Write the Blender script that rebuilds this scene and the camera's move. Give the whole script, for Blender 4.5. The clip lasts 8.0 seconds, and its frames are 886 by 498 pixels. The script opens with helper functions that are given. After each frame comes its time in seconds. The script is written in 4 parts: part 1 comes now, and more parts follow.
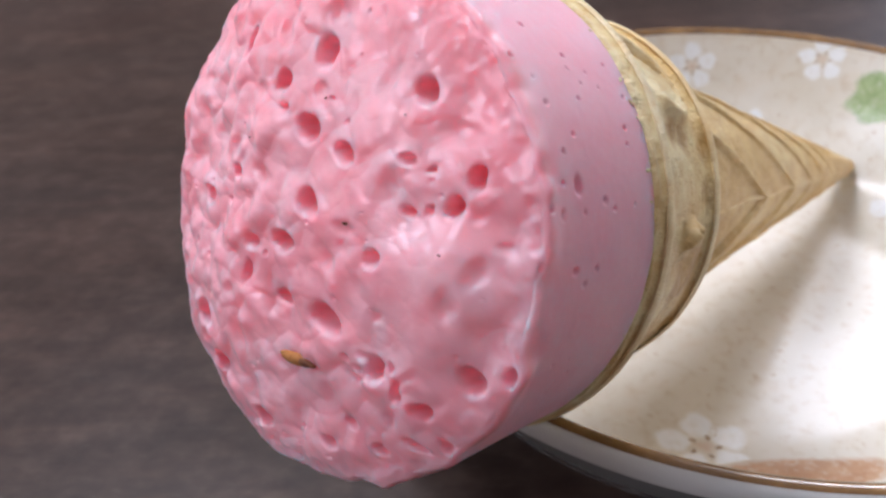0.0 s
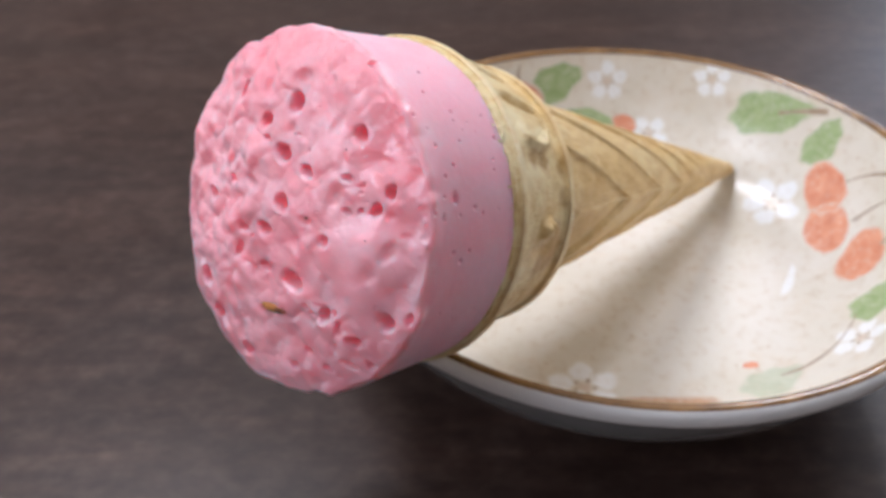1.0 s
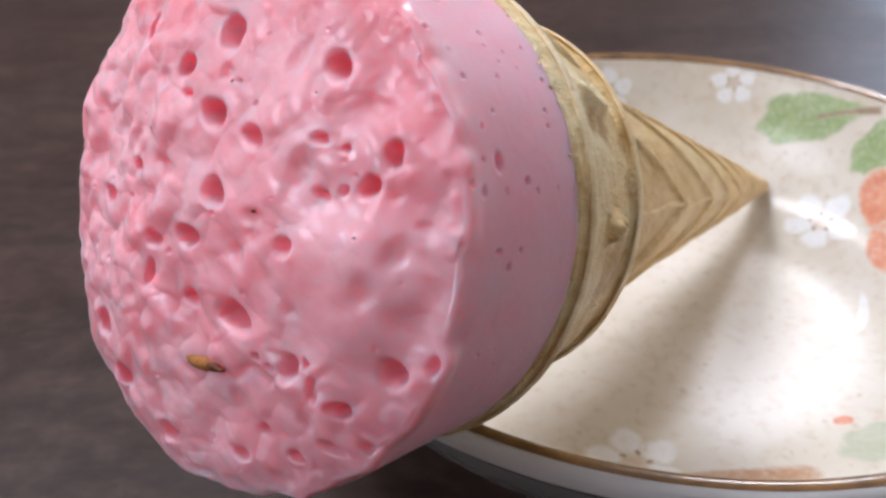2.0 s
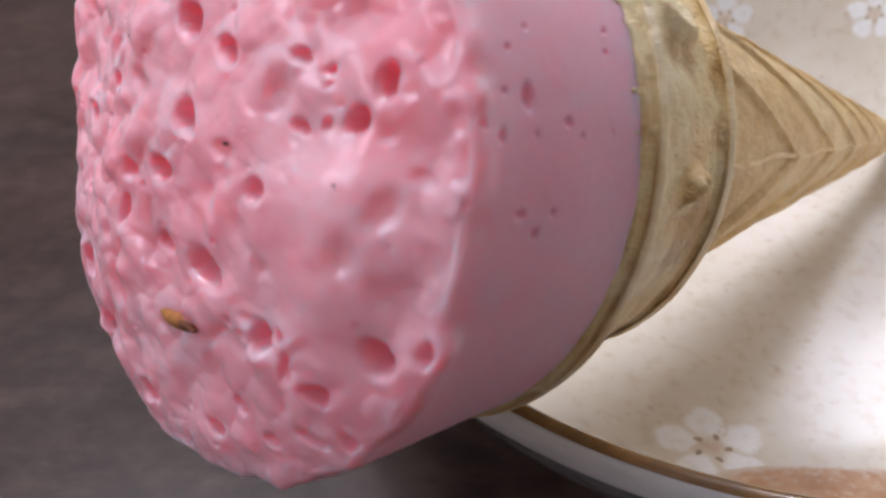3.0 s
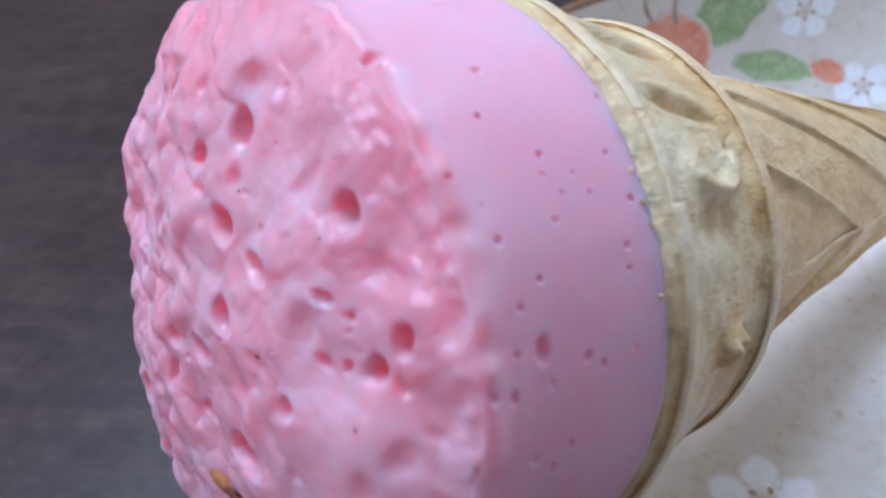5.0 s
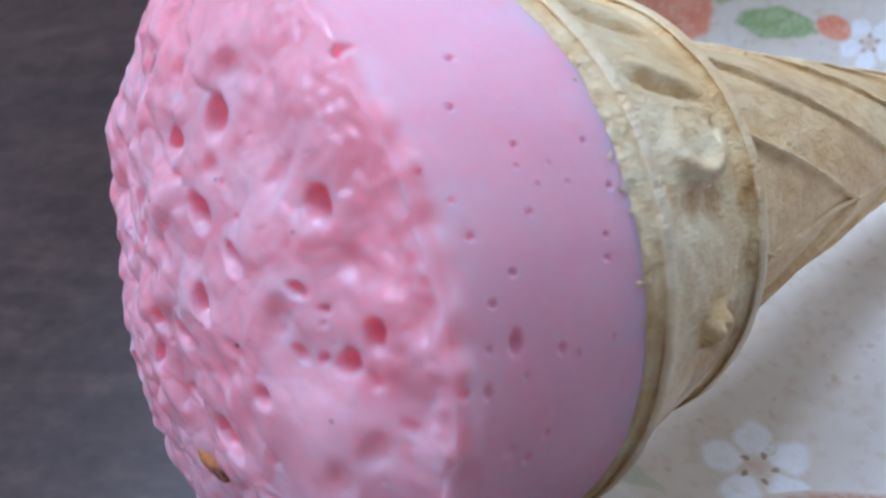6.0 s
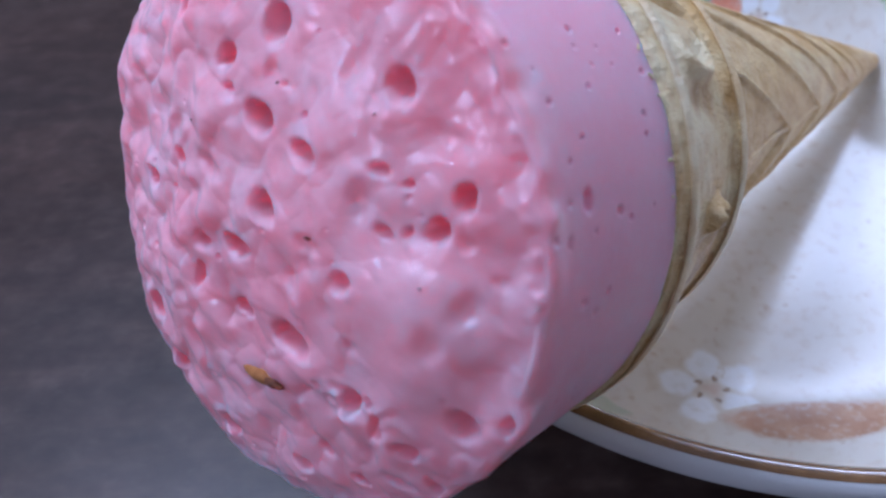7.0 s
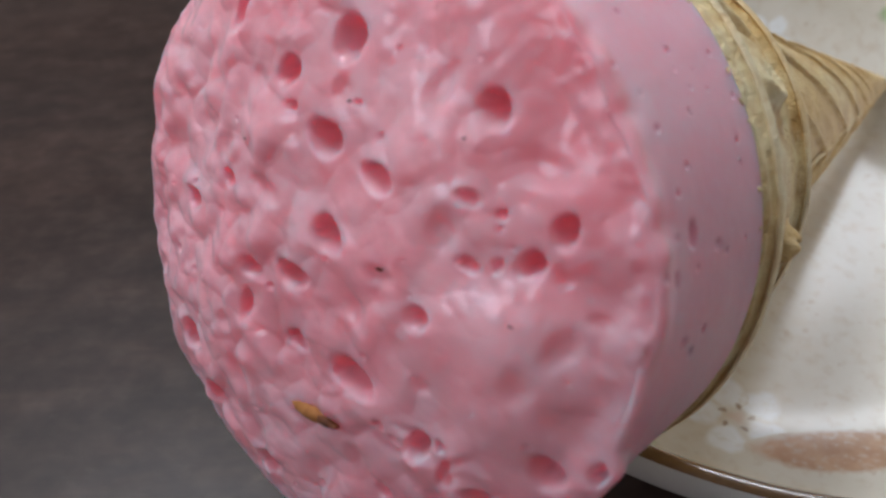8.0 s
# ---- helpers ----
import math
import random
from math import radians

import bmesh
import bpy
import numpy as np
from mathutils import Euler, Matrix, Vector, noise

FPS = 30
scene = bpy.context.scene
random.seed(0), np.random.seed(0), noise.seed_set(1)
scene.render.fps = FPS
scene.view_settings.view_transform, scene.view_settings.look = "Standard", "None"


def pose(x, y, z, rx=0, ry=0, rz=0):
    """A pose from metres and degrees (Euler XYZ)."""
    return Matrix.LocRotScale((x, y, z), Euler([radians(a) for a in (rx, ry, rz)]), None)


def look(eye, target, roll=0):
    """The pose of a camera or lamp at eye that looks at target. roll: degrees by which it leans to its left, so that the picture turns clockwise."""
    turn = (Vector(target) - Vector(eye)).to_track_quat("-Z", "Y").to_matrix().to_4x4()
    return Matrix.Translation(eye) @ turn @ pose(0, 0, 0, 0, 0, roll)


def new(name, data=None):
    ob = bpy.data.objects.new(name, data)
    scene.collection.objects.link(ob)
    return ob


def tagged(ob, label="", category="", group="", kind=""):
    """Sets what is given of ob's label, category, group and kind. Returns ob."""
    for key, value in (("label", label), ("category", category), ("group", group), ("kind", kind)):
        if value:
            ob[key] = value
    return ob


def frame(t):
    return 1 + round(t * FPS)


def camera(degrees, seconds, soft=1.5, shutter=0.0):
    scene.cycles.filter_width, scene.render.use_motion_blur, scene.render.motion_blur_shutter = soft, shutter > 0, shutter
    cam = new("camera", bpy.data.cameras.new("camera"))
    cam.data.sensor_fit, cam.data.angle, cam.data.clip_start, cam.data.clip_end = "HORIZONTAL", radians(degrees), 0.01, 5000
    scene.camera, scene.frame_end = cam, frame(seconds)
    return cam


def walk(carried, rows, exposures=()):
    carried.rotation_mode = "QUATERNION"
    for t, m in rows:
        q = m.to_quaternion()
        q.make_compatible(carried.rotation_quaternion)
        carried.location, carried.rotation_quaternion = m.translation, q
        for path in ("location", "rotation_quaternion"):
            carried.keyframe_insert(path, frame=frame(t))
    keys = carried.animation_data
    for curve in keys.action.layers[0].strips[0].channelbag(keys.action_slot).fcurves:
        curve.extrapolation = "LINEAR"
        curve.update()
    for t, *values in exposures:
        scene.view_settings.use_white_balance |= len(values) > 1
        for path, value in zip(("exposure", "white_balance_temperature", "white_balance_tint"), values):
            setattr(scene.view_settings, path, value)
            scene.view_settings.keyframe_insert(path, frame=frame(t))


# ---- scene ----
# ---- camera ----
cam = camera(54.0, 8.0, soft=2.4, shutter=0.0)
cam.data.dof.use_dof = True
cam.data.dof.focus_distance, cam.data.dof.aperture_fstop = 0.098, 36.0
PATH = [
    (0, look((-0.05448, -0.15010, 0.13224), (-0.05850, -0.05253, 0.06251), -3.50)),
    (0.5, look((-0.05404, -0.17006, 0.13844), (-0.05892, -0.07155, 0.07009), -2.60)),
    (0.8, look((-0.04513, -0.18908, 0.16158), (-0.04672, -0.09262, 0.09022), -1.98)),
    (1, look((-0.04543, -0.18643, 0.16077), (-0.04618, -0.09104, 0.08797), -1.12)),
    (1.2, look((-0.04948, -0.18481, 0.15500), (-0.04913, -0.08979, 0.08171), -2.08)),
    (1.5, look((-0.06220, -0.17153, 0.13175), (-0.05802, -0.07211, 0.06468), -1.72)),
    (1.7, look((-0.05915, -0.16122, 0.12685), (-0.05091, -0.06012, 0.06273), -1.31)),
    (2.8, look((-0.04761, -0.13626, 0.11822), (-0.05325, -0.03858, 0.04874), -2.27)),
    (3, look((-0.04574, -0.13410, 0.11653), (-0.05440, -0.03847, 0.04456), -2.90)),
    (3.5, look((-0.03665, -0.12544, 0.12362), (-0.05656, -0.03532, 0.04692), -5.15)),
    (4, look((-0.03590, -0.12040, 0.13122), (-0.05819, -0.03436, 0.05060), -7.19)),
    (4.5, look((-0.03913, -0.11907, 0.13308), (-0.05798, -0.03336, 0.05124), -6.92)),
    (4.7, look((-0.04139, -0.11969, 0.13384), (-0.06032, -0.03241, 0.05368), -7.48)),
    (5.8, look((-0.03947, -0.11648, 0.13800), (-0.06029, -0.03525, 0.05215), -9.87)),
    (6, look((-0.03863, -0.11644, 0.13698), (-0.05995, -0.03534, 0.05114), -9.94)),
    (6.5, look((-0.03316, -0.11544, 0.13535), (-0.06095, -0.03506, 0.05070), -11.64)),
    (7, look((-0.05344, -0.12954, 0.13448), (-0.05739, -0.04505, 0.04935), -4.91)),
    (7.5, look((-0.06367, -0.12692, 0.13641), (-0.06215, -0.04049, 0.05318), -3.71)),
    (8, look((-0.06273, -0.12469, 0.13247), (-0.06183, -0.03911, 0.04835), -1.99)),
]
EXPOSURES = [(0.0, -0.07, 5700, 15), (1.5, -0.09, 5800, 14), (3.0, -0.21, 5800, 18), (3.25, -0.22, 5350, 16), (3.5, -0.18, 4950, 14), (3.8, -0.20, 4720, 14),
             (5.6, -0.29, 4660, 14), (6.1, -0.33, 4650, 14), (6.5, -0.28, 4420, 14), (6.8, -0.35, 4450, 16), (7.0, -0.48, 4580, 20), (7.2, -0.56, 5650, 6), (7.6, -0.60, 5650, 7), (8.0, -0.69, 5700, 9)]
walk(cam, PATH, EXPOSURES)

# ---- light ----
world = bpy.data.worlds.new("sky")
scene.world = world
world.use_nodes = True
wn = world.node_tree.nodes
sky = wn.new("ShaderNodeTexSky")
sky.sky_type, sky.sun_disc = "NISHITA", False
sky.sun_elevation, sky.sun_rotation = radians(48), radians(200)
wn["Background"].inputs["Strength"].default_value = 0.10
world.node_tree.links.new(sky.outputs["Color"], wn["Background"].inputs["Color"])


def window_light(name, place, target, width, height, watts, colour):
    lamp = bpy.data.lights.new(name, "AREA")
    lamp.shape, lamp.size, lamp.size_y, lamp.energy, lamp.color = "RECTANGLE", width, height, watts, colour
    ob = new(name, lamp)
    ob.matrix_world = look(place, target)
    return ob


# the room, around a table whose top is z = 0
ROOM_W, ROOM_E, ROOM_S, ROOM_N, FLOOR_Z, CEIL_Z = -1.6, 1.15, -1.6, 1.35, -0.72, 1.68
# openings: low and high edges across, then up
HIGH_WINDOW, SIDE_WINDOW, WEST_WINDOW = (0.60, 1.05, 1.20, 1.60), (0.76, 1.12, 0.20, 1.02), (-1.20, -0.15, 0.90, 1.58)


def daylight(name, opening, wall, inward, watts, colour):
    a0, a1, z0, z1 = opening
    middle, up = (a0 + a1) / 2, (z0 + z1) / 2
    place = (middle, wall, up) if inward.x == 0 else (wall, middle, up)
    return window_light(name, place, Vector(place) + inward, a1 - a0 - 0.08, z1 - z0 - 0.08, watts, colour)


daylight("daylight_high", HIGH_WINDOW, ROOM_N + 0.01, Vector((0, -1, 0)), 12.5, (1.0, 0.97, 0.93))
daylight("daylight_side", SIDE_WINDOW, ROOM_N + 0.02, Vector((0, -1, 0)), 2.2, (0.80, 0.90, 1.0))
daylight("daylight_west", WEST_WINDOW, ROOM_W - 0.02, Vector((1, 0, 0)), 17.0, (0.97, 0.98, 1.0))


# assumed round lamp, out of view, added for light from above
LAMP = (-0.58, 0.54, CEIL_Z - 0.05)
lamp = bpy.data.lights.new("unseen_lamp_light", "AREA")
lamp.shape, lamp.size, lamp.energy, lamp.color = "DISK", 0.66, 21.5, (1.0, 0.97, 0.93)
lamp_ob = new("unseen_lamp_light", lamp)
lamp_ob.matrix_world = look((LAMP[0], LAMP[1], LAMP[2] - 0.055), (LAMP[0], LAMP[1] + 0.001, 0.0))


# ---- materials ----
class Nodes:
    """A small writer of node materials."""

    def __init__(self, name):
        self.mat = bpy.data.materials.new(name)
        self.mat.use_nodes = True
        self.tree = self.mat.node_tree
        self.bsdf = self.tree.nodes["Principled BSDF"]
        self.out = self.tree.nodes["Material Output"]

    def add(self, kind, **values):
        node = self.tree.nodes.new(kind)
        for key, value in values.items():
            node.inputs[key.replace("_", " ")].default_value = value
        return node

    def link(self, a, b):
        self.tree.links.new(a, b)

    def coords(self, stretch=(1, 1, 1)):
        tc = self.add("ShaderNodeTexCoord")
        mp = self.add("ShaderNodeMapping")
        mp.inputs["Scale"].default_value = stretch
        self.link(tc.outputs["Object"], mp.inputs["Vector"])
        return mp.outputs["Vector"]

    def noise(self, vec, scale, detail=3.0, rough=0.55):
        n = self.add("ShaderNodeTexNoise", Scale=scale, Detail=detail, Roughness=rough)
        self.link(vec, n.inputs["Vector"])
        return n.outputs["Fac"]

    def cells(self, vec, scale):
        n = self.add("ShaderNodeTexVoronoi", Scale=scale)
        self.link(vec, n.inputs["Vector"])
        return n.outputs["Distance"]

    def ramp(self, fac, stops):
        r = self.add("ShaderNodeValToRGB")
        while len(r.color_ramp.elements) < len(stops):
            r.color_ramp.elements.new(0.5)
        for e, (at, colour) in zip(r.color_ramp.elements, stops):
            e.position = at
            e.color = (*colour, 1) if len(colour) == 3 else colour
        self.link(fac, r.inputs["Fac"])
        return r.outputs["Color"]

    def mix(self, fac, a, b, mode="MIX"):
        m = self.add("ShaderNodeMix")
        m.data_type, m.blend_type = "RGBA", mode
        for socket, value in ((m.inputs[0], fac), (m.inputs[6], a), (m.inputs[7], b)):
            if isinstance(value, (int, float)):
                socket.default_value = value
            elif isinstance(value, tuple):
                socket.default_value = (*value, 1)
            else:
                self.link(value, socket)
        return m.outputs[2]

    def math(self, op, a, b=0.0):
        m = self.add("ShaderNodeMath")
        m.operation = op
        for socket, value in zip(m.inputs, (a, b)):
            if isinstance(value, (int, float)):
                socket.default_value = value
            else:
                self.link(value, socket)
        return m.outputs[0]

    def bump(self, height, strength, distance, after=None):
        b = self.add("ShaderNodeBump", Distance=distance)
        if isinstance(strength, (int, float)):
            b.inputs["Strength"].default_value = strength
        else:
            self.link(strength, b.inputs["Strength"])
        self.link(height, b.inputs["Height"])
        if after is not None:
            self.link(after, b.inputs["Normal"])
        return b.outputs["Normal"]

    def set(self, **values):
        for key, value in values.items():
            socket = self.bsdf.inputs[key.replace("_", " ")]
            if isinstance(value, (int, float)):
                socket.default_value = value
            elif isinstance(value, tuple):
                socket.default_value = (*value, 1) if len(value) == 3 and socket.type == "RGBA" else value
            else:
                self.link(value, socket)
        return self.mat


def ice_cream_material():
    """Bitten, glistening froth at the face; smooth, frosted, moulded side below it."""
    n = Nodes("strawberry_ice")
    v = n.coords()
    axis = n.add("ShaderNodeSeparateXYZ")
    n.link(v, axis.inputs[0])
    bitten = n.add("ShaderNodeMapRange")
    n.link(n.math("ADD", axis.outputs[2], n.math("MULTIPLY", n.math("SUBTRACT", n.noise(v, 160, 4), 0.5), 0.0042)), bitten.inputs[0])
    bitten.inputs[1].default_value, bitten.inputs[2].default_value = 0.1677, 0.1690
    bitten = bitten.outputs[0]
    large, fine = n.noise(v, 75, 3), n.noise(v, 900, 4)
    froth = n.ramp(large, [(0.32, (0.905, 0.327, 0.39)), (0.5, (0.935, 0.403, 0.47)), (0.68, (0.955, 0.495, 0.568))])
    dense_spots = n.ramp(n.noise(v, 190, 3, 0.5), [(0.30, (1, 1, 1)), (0.50, (0, 0, 0))])
    froth = n.mix(n.math("MULTIPLY", dense_spots, 0.42), froth, (0.88, 0.27, 0.315))
    froth = n.mix(n.math("MULTIPLY", fine, 0.25), froth, (0.95, 0.56, 0.61))
    side = n.ramp(n.noise(v, 110, 3), [(0.3, (0.94, 0.445, 0.545)), (0.7, (0.96, 0.53, 0.63))])
    frost = n.ramp(n.noise(v, 1300, 4), [(0.45, (0, 0, 0)), (0.75, (1, 1, 1))])
    side = n.mix(n.math("MULTIPLY", frost, 0.24), side, (0.92, 0.62, 0.72))
    tone = n.mix(bitten, side, froth)
    # patches of hoar frost where the two meet
    line = n.math("MULTIPLY", n.math("MULTIPLY", bitten, n.math("SUBTRACT", 1.0, bitten)), 4.0)
    patches = n.ramp(n.noise(v, 150, 3), [(0.42, (0, 0, 0)), (0.62, (1, 1, 1))])
    tone = n.mix(n.math("MULTIPLY", n.math("MULTIPLY", line, n.math("ADD", n.math("MULTIPLY", patches, 0.8), 0.2)), 0.2), tone, (0.94, 0.74, 0.79))
    # and a thinner veil of it on the side below
    veil = n.add("ShaderNodeMapRange")
    n.link(n.math("ADD", axis.outputs[2], n.math("MULTIPLY", n.math("SUBTRACT", n.noise(v, 120, 3), 0.5), 0.004)), veil.inputs[0])
    veil.inputs[1].default_value, veil.inputs[2].default_value = 0.1640, 0.1690
    wisps = n.ramp(n.noise(v, 210, 4, 0.6), [(0.46, (0, 0, 0)), (0.66, (1, 1, 1))])
    tone = n.mix(n.math("MULTIPLY", n.math("MULTIPLY", veil.outputs[0], n.math("SUBTRACT", 1.0, bitten)), n.math("MULTIPLY", wisps, 0.5)), tone, (0.93, 0.80, 0.86))
    normal = n.bump(n.noise(v, 1500, 3), 0.07, 0.0002)
    normal = n.bump(n.noise(v, 480, 2), n.math("MULTIPLY", bitten, 0.2), 0.0004, normal)
    return n.set(Base_Color=tone, Roughness=n.ramp(bitten, [(0.0, (0.48, 0.48, 0.48)), (1.0, (0.42, 0.42, 0.42))]), Specular_IOR_Level=n.math("ADD", n.math("MULTIPLY", bitten, 0.08), 0.16),
                 Coat_Weight=n.math("MULTIPLY", bitten, 0.55), Coat_Roughness=0.075, Coat_Normal=normal,
                 Subsurface_Weight=n.math("ADD", n.math("MULTIPLY", bitten, 0.1), 0.9), Subsurface_Radius=(1.0, 0.30, 0.32), Subsurface_Scale=n.math("ADD", n.math("MULTIPLY", bitten, 0.0015), 0.0045), Normal=normal)


def wafer_material(name, pale, mid, dark, browned_shaded=(), crusted=0.5):
    """Takes spots of baking and painted shade, each along, round (degrees) and radius in millimetres."""
    n = Nodes(name)
    v = n.coords((1.0, 1.0, 0.5))
    toast = n.noise(v, 85, 5, 0.6)
    tone = n.ramp(toast, [(0.34, dark), (0.5, mid), (0.66, pale)])
    baked = n.ramp(n.noise(n.coords(), 48, 3, 0.5), [(0.48, (0, 0, 0)), (0.64, (1, 1, 1))])
    scorch = tuple(0.62 * c for c in dark)
    tone = n.mix(n.math("MULTIPLY", n.math("MULTIPLY", baked, n.ramp(n.noise(v, 260, 4, 0.7), [(0.35, (1, 1, 1)), (0.6, (0.25, 0.25, 0.25))])), 0.62), tone, scorch)
    crumb = n.noise(v, 420, 5, 0.65)
    tone = n.mix(n.math("MULTIPLY", n.ramp(crumb, [(0.36, (1, 1, 1)), (0.56, (0, 0, 0))]), 0.65), tone, dark)
    axis = n.add("ShaderNodeSeparateXYZ")
    n.link(n.coords(), axis.inputs[0])
    mouth = n.add("ShaderNodeMapRange")
    n.link(n.math("ADD", axis.outputs[2], n.math("MULTIPLY", n.noise(n.coords(), 620, 4), 0.0026)), mouth.inputs[0])
    mouth.inputs[1].default_value, mouth.inputs[2].default_value = 0.1482, 0.1506
    crust = n.ramp(n.noise(n.coords(), 460, 5, 0.7), [(0.40, (0.0, 0.0, 0.0)), (0.56, (1, 1, 1))])
    tone = n.mix(n.math("MULTIPLY", n.math("MULTIPLY", mouth.outputs[0], crust), crusted), tone, (0.60, 0.33, 0.10))
    for along, round_, size in browned_shaded:
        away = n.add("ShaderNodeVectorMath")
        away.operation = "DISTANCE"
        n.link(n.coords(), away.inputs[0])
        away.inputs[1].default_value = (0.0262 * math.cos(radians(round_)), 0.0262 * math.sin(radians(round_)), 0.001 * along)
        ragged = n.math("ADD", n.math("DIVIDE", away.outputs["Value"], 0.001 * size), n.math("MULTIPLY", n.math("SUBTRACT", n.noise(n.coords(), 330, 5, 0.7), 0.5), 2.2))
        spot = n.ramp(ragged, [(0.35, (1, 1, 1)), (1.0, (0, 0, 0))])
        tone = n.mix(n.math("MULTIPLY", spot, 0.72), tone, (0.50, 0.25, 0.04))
    holes = n.ramp(n.cells(v, 900), [(0.08, (0, 0, 0)), (0.24, (1, 1, 1))])
    tone = n.mix(n.math("MULTIPLY", n.math("SUBTRACT", 1.0, holes), 0.35), tone, dark)
    normal = n.bump(n.noise(v, 1300, 4, 0.7), 0.55, 0.0005)
    normal = n.bump(crumb, 0.6, 0.0009, normal)
    normal = n.bump(holes, 0.22, 0.0003, normal)
    return n.set(Base_Color=tone, Roughness=n.ramp(toast, [(0.3, (0.46, 0.46, 0.46)), (0.7, (0.28, 0.28, 0.28))]),
                 Specular_IOR_Level=0.5, Subsurface_Weight=0.0, Normal=normal)


def glaze_tone(n, v):
    tone = n.ramp(n.noise(v, 38, 4), [(0.3, (0.64, 0.59, 0.49)), (0.55, (0.715, 0.67, 0.585)), (0.75, (0.765, 0.725, 0.66))])
    specks = n.ramp(n.noise(v, 360, 4), [(0.30, (0.72, 0.58, 0.42)), (0.48, (1, 1, 1))])
    tone = n.mix(0.34, tone, specks, "MULTIPLY")
    warm = n.ramp(n.noise(v, 140, 3), [(0.55, (0, 0, 0)), (0.8, (1, 1, 1))])
    tone = n.mix(n.math("MULTIPLY", warm, 0.30), tone, (0.64, 0.50, 0.34))
    spots = n.ramp(n.noise(v, 430, 2, 0.4), [(0.67, (0, 0, 0)), (0.76, (1, 1, 1))])
    return n.mix(n.math("MULTIPLY", spots, 0.42), tone, (0.46, 0.31, 0.18))


def finish_glaze(n, v, tone):
    normal = n.bump(n.noise(v, 160, 2), 0.10, 0.0006)
    return n.set(Base_Color=tone, Roughness=0.3, Specular_IOR_Level=0.3, Coat_Weight=0.24, Coat_Roughness=0.13, Normal=normal)


def glaze_material():
    n = Nodes("cream_crackle_glaze")
    v = n.coords()
    return finish_glaze(n, v, glaze_tone(n, v))


def white_glaze_material(name, dark, pale):
    n = Nodes(name)
    v = n.coords()
    tone = n.ramp(n.noise(v, 60, 3), [(0.3, dark), (0.7, pale)])
    normal = n.bump(n.noise(n.coords((0.3, 0.3, 4)), 120, 2), 0.15, 0.0006)
    return n.set(Base_Color=tone, Roughness=0.2, Coat_Weight=0.5, Coat_Roughness=0.08, Normal=normal)


def brown_glaze_material():
    n = Nodes("brown_rim_glaze")
    v = n.coords()
    tone = n.ramp(n.noise(v, 170, 4), [(0.3, (0.13, 0.065, 0.025)), (0.6, (0.25, 0.135, 0.05)), (0.8, (0.35, 0.21, 0.095))])
    return n.set(Base_Color=tone, Roughness=0.2, Coat_Weight=0.5, Coat_Roughness=0.08)


def paint_material(name, pale, deep, solid=0.92, veins=0.0, fade=0.7):
    """Brush-painted underglaze: uneven pigment, edges that thin out. UV x runs from the middle (0) to the edge (1)."""
    n = Nodes(name)
    v = n.coords()
    uv = n.add("ShaderNodeUVMap")
    sep = n.add("ShaderNodeSeparateXYZ")
    n.link(uv.outputs["UV"], sep.inputs[0])
    wash = n.noise(v, 260, 4, 0.65)
    tone = n.ramp(wash, [(0.30, deep), (0.68, pale)])
    rim = n.math("ADD", sep.outputs[0], n.math("MULTIPLY", n.math("SUBTRACT", n.noise(v, 420, 3), 0.5), 0.3))
    body = n.ramp(rim, [(fade, (1, 1, 1)), (1.0, (0, 0, 0))])
    if veins:
        cell = n.add("ShaderNodeTexVoronoi", Scale=210.0)
        cell.feature = "DISTANCE_TO_EDGE"
        n.link(v, cell.inputs["Vector"])
        line = n.ramp(cell.outputs["Distance"], [(0.02, (1, 1, 1)), (0.09, (0, 0, 0))])
        tone = n.mix(n.math("MULTIPLY", line, veins), tone, deep)
    patchy = n.ramp(n.noise(v, 800, 3), [(0.22, (0.45, 0.45, 0.45)), (0.5, (1, 1, 1))])
    alpha = n.math("MULTIPLY", n.math("MULTIPLY", body, patchy), solid)
    return finish_glaze(n, v, n.mix(alpha, glaze_tone(n, v), tone))


def table_material():
    n = Nodes("dark_stained_wood")
    v = n.coords()
    grain = n.noise(n.coords((40.0, 50.0, 20.0)), 4.0, 4, 0.55)
    broad = n.noise(n.coords((2.2, 12.0, 5.0)), 3.0, 4)
    tone = n.ramp(grain, [(0.30, (0.031, 0.018, 0.014)), (0.52, (0.046, 0.029, 0.023)), (0.75, (0.067, 0.045, 0.037))])
    tone = n.mix(0.6, tone, n.ramp(broad, [(0.3, (0.65, 0.62, 0.62)), (0.7, (1.25, 1.15, 1.1))]), "MULTIPLY")
    streaks = n.ramp(n.noise(n.coords((14.0, 70.0, 20.0)), 2.6, 6, 0.65), [(0.30, (0.45, 0.43, 0.43)), (0.52, (1, 1, 1)), (0.74, (1.9, 1.8, 1.75))])
    tone = n.mix(0.42, tone, streaks, "MULTIPLY")
    pores = n.ramp(n.noise(n.coords((60.0, 260.0, 60.0)), 5.0, 3), [(0.60, (0, 0, 0)), (0.74, (1, 1, 1))])
    tone = n.mix(n.math("MULTIPLY", pores, 0.14), tone, (0.12, 0.095, 0.085))
    normal = n.bump(grain, 0.22, 0.0005)
    normal = n.bump(pores, 0.12, 0.0003, normal)
    rough = n.ramp(n.noise(v, 14, 3), [(0.3, (0.31, 0.31, 0.31)), (0.7, (0.43, 0.43, 0.43))])
    return n.set(Base_Color=tone, Roughness=rough, Specular_IOR_Level=0.28, Normal=normal)


def plaster_material(name, a, b):
    n = Nodes(name)
    v = n.coords()
    tone = n.ramp(n.noise(v, 3.0, 4), [(0.3, a), (0.7, b)])
    return n.set(Base_Color=tone, Roughness=0.9, Normal=n.bump(n.noise(v, 120, 3), 0.2, 0.002))


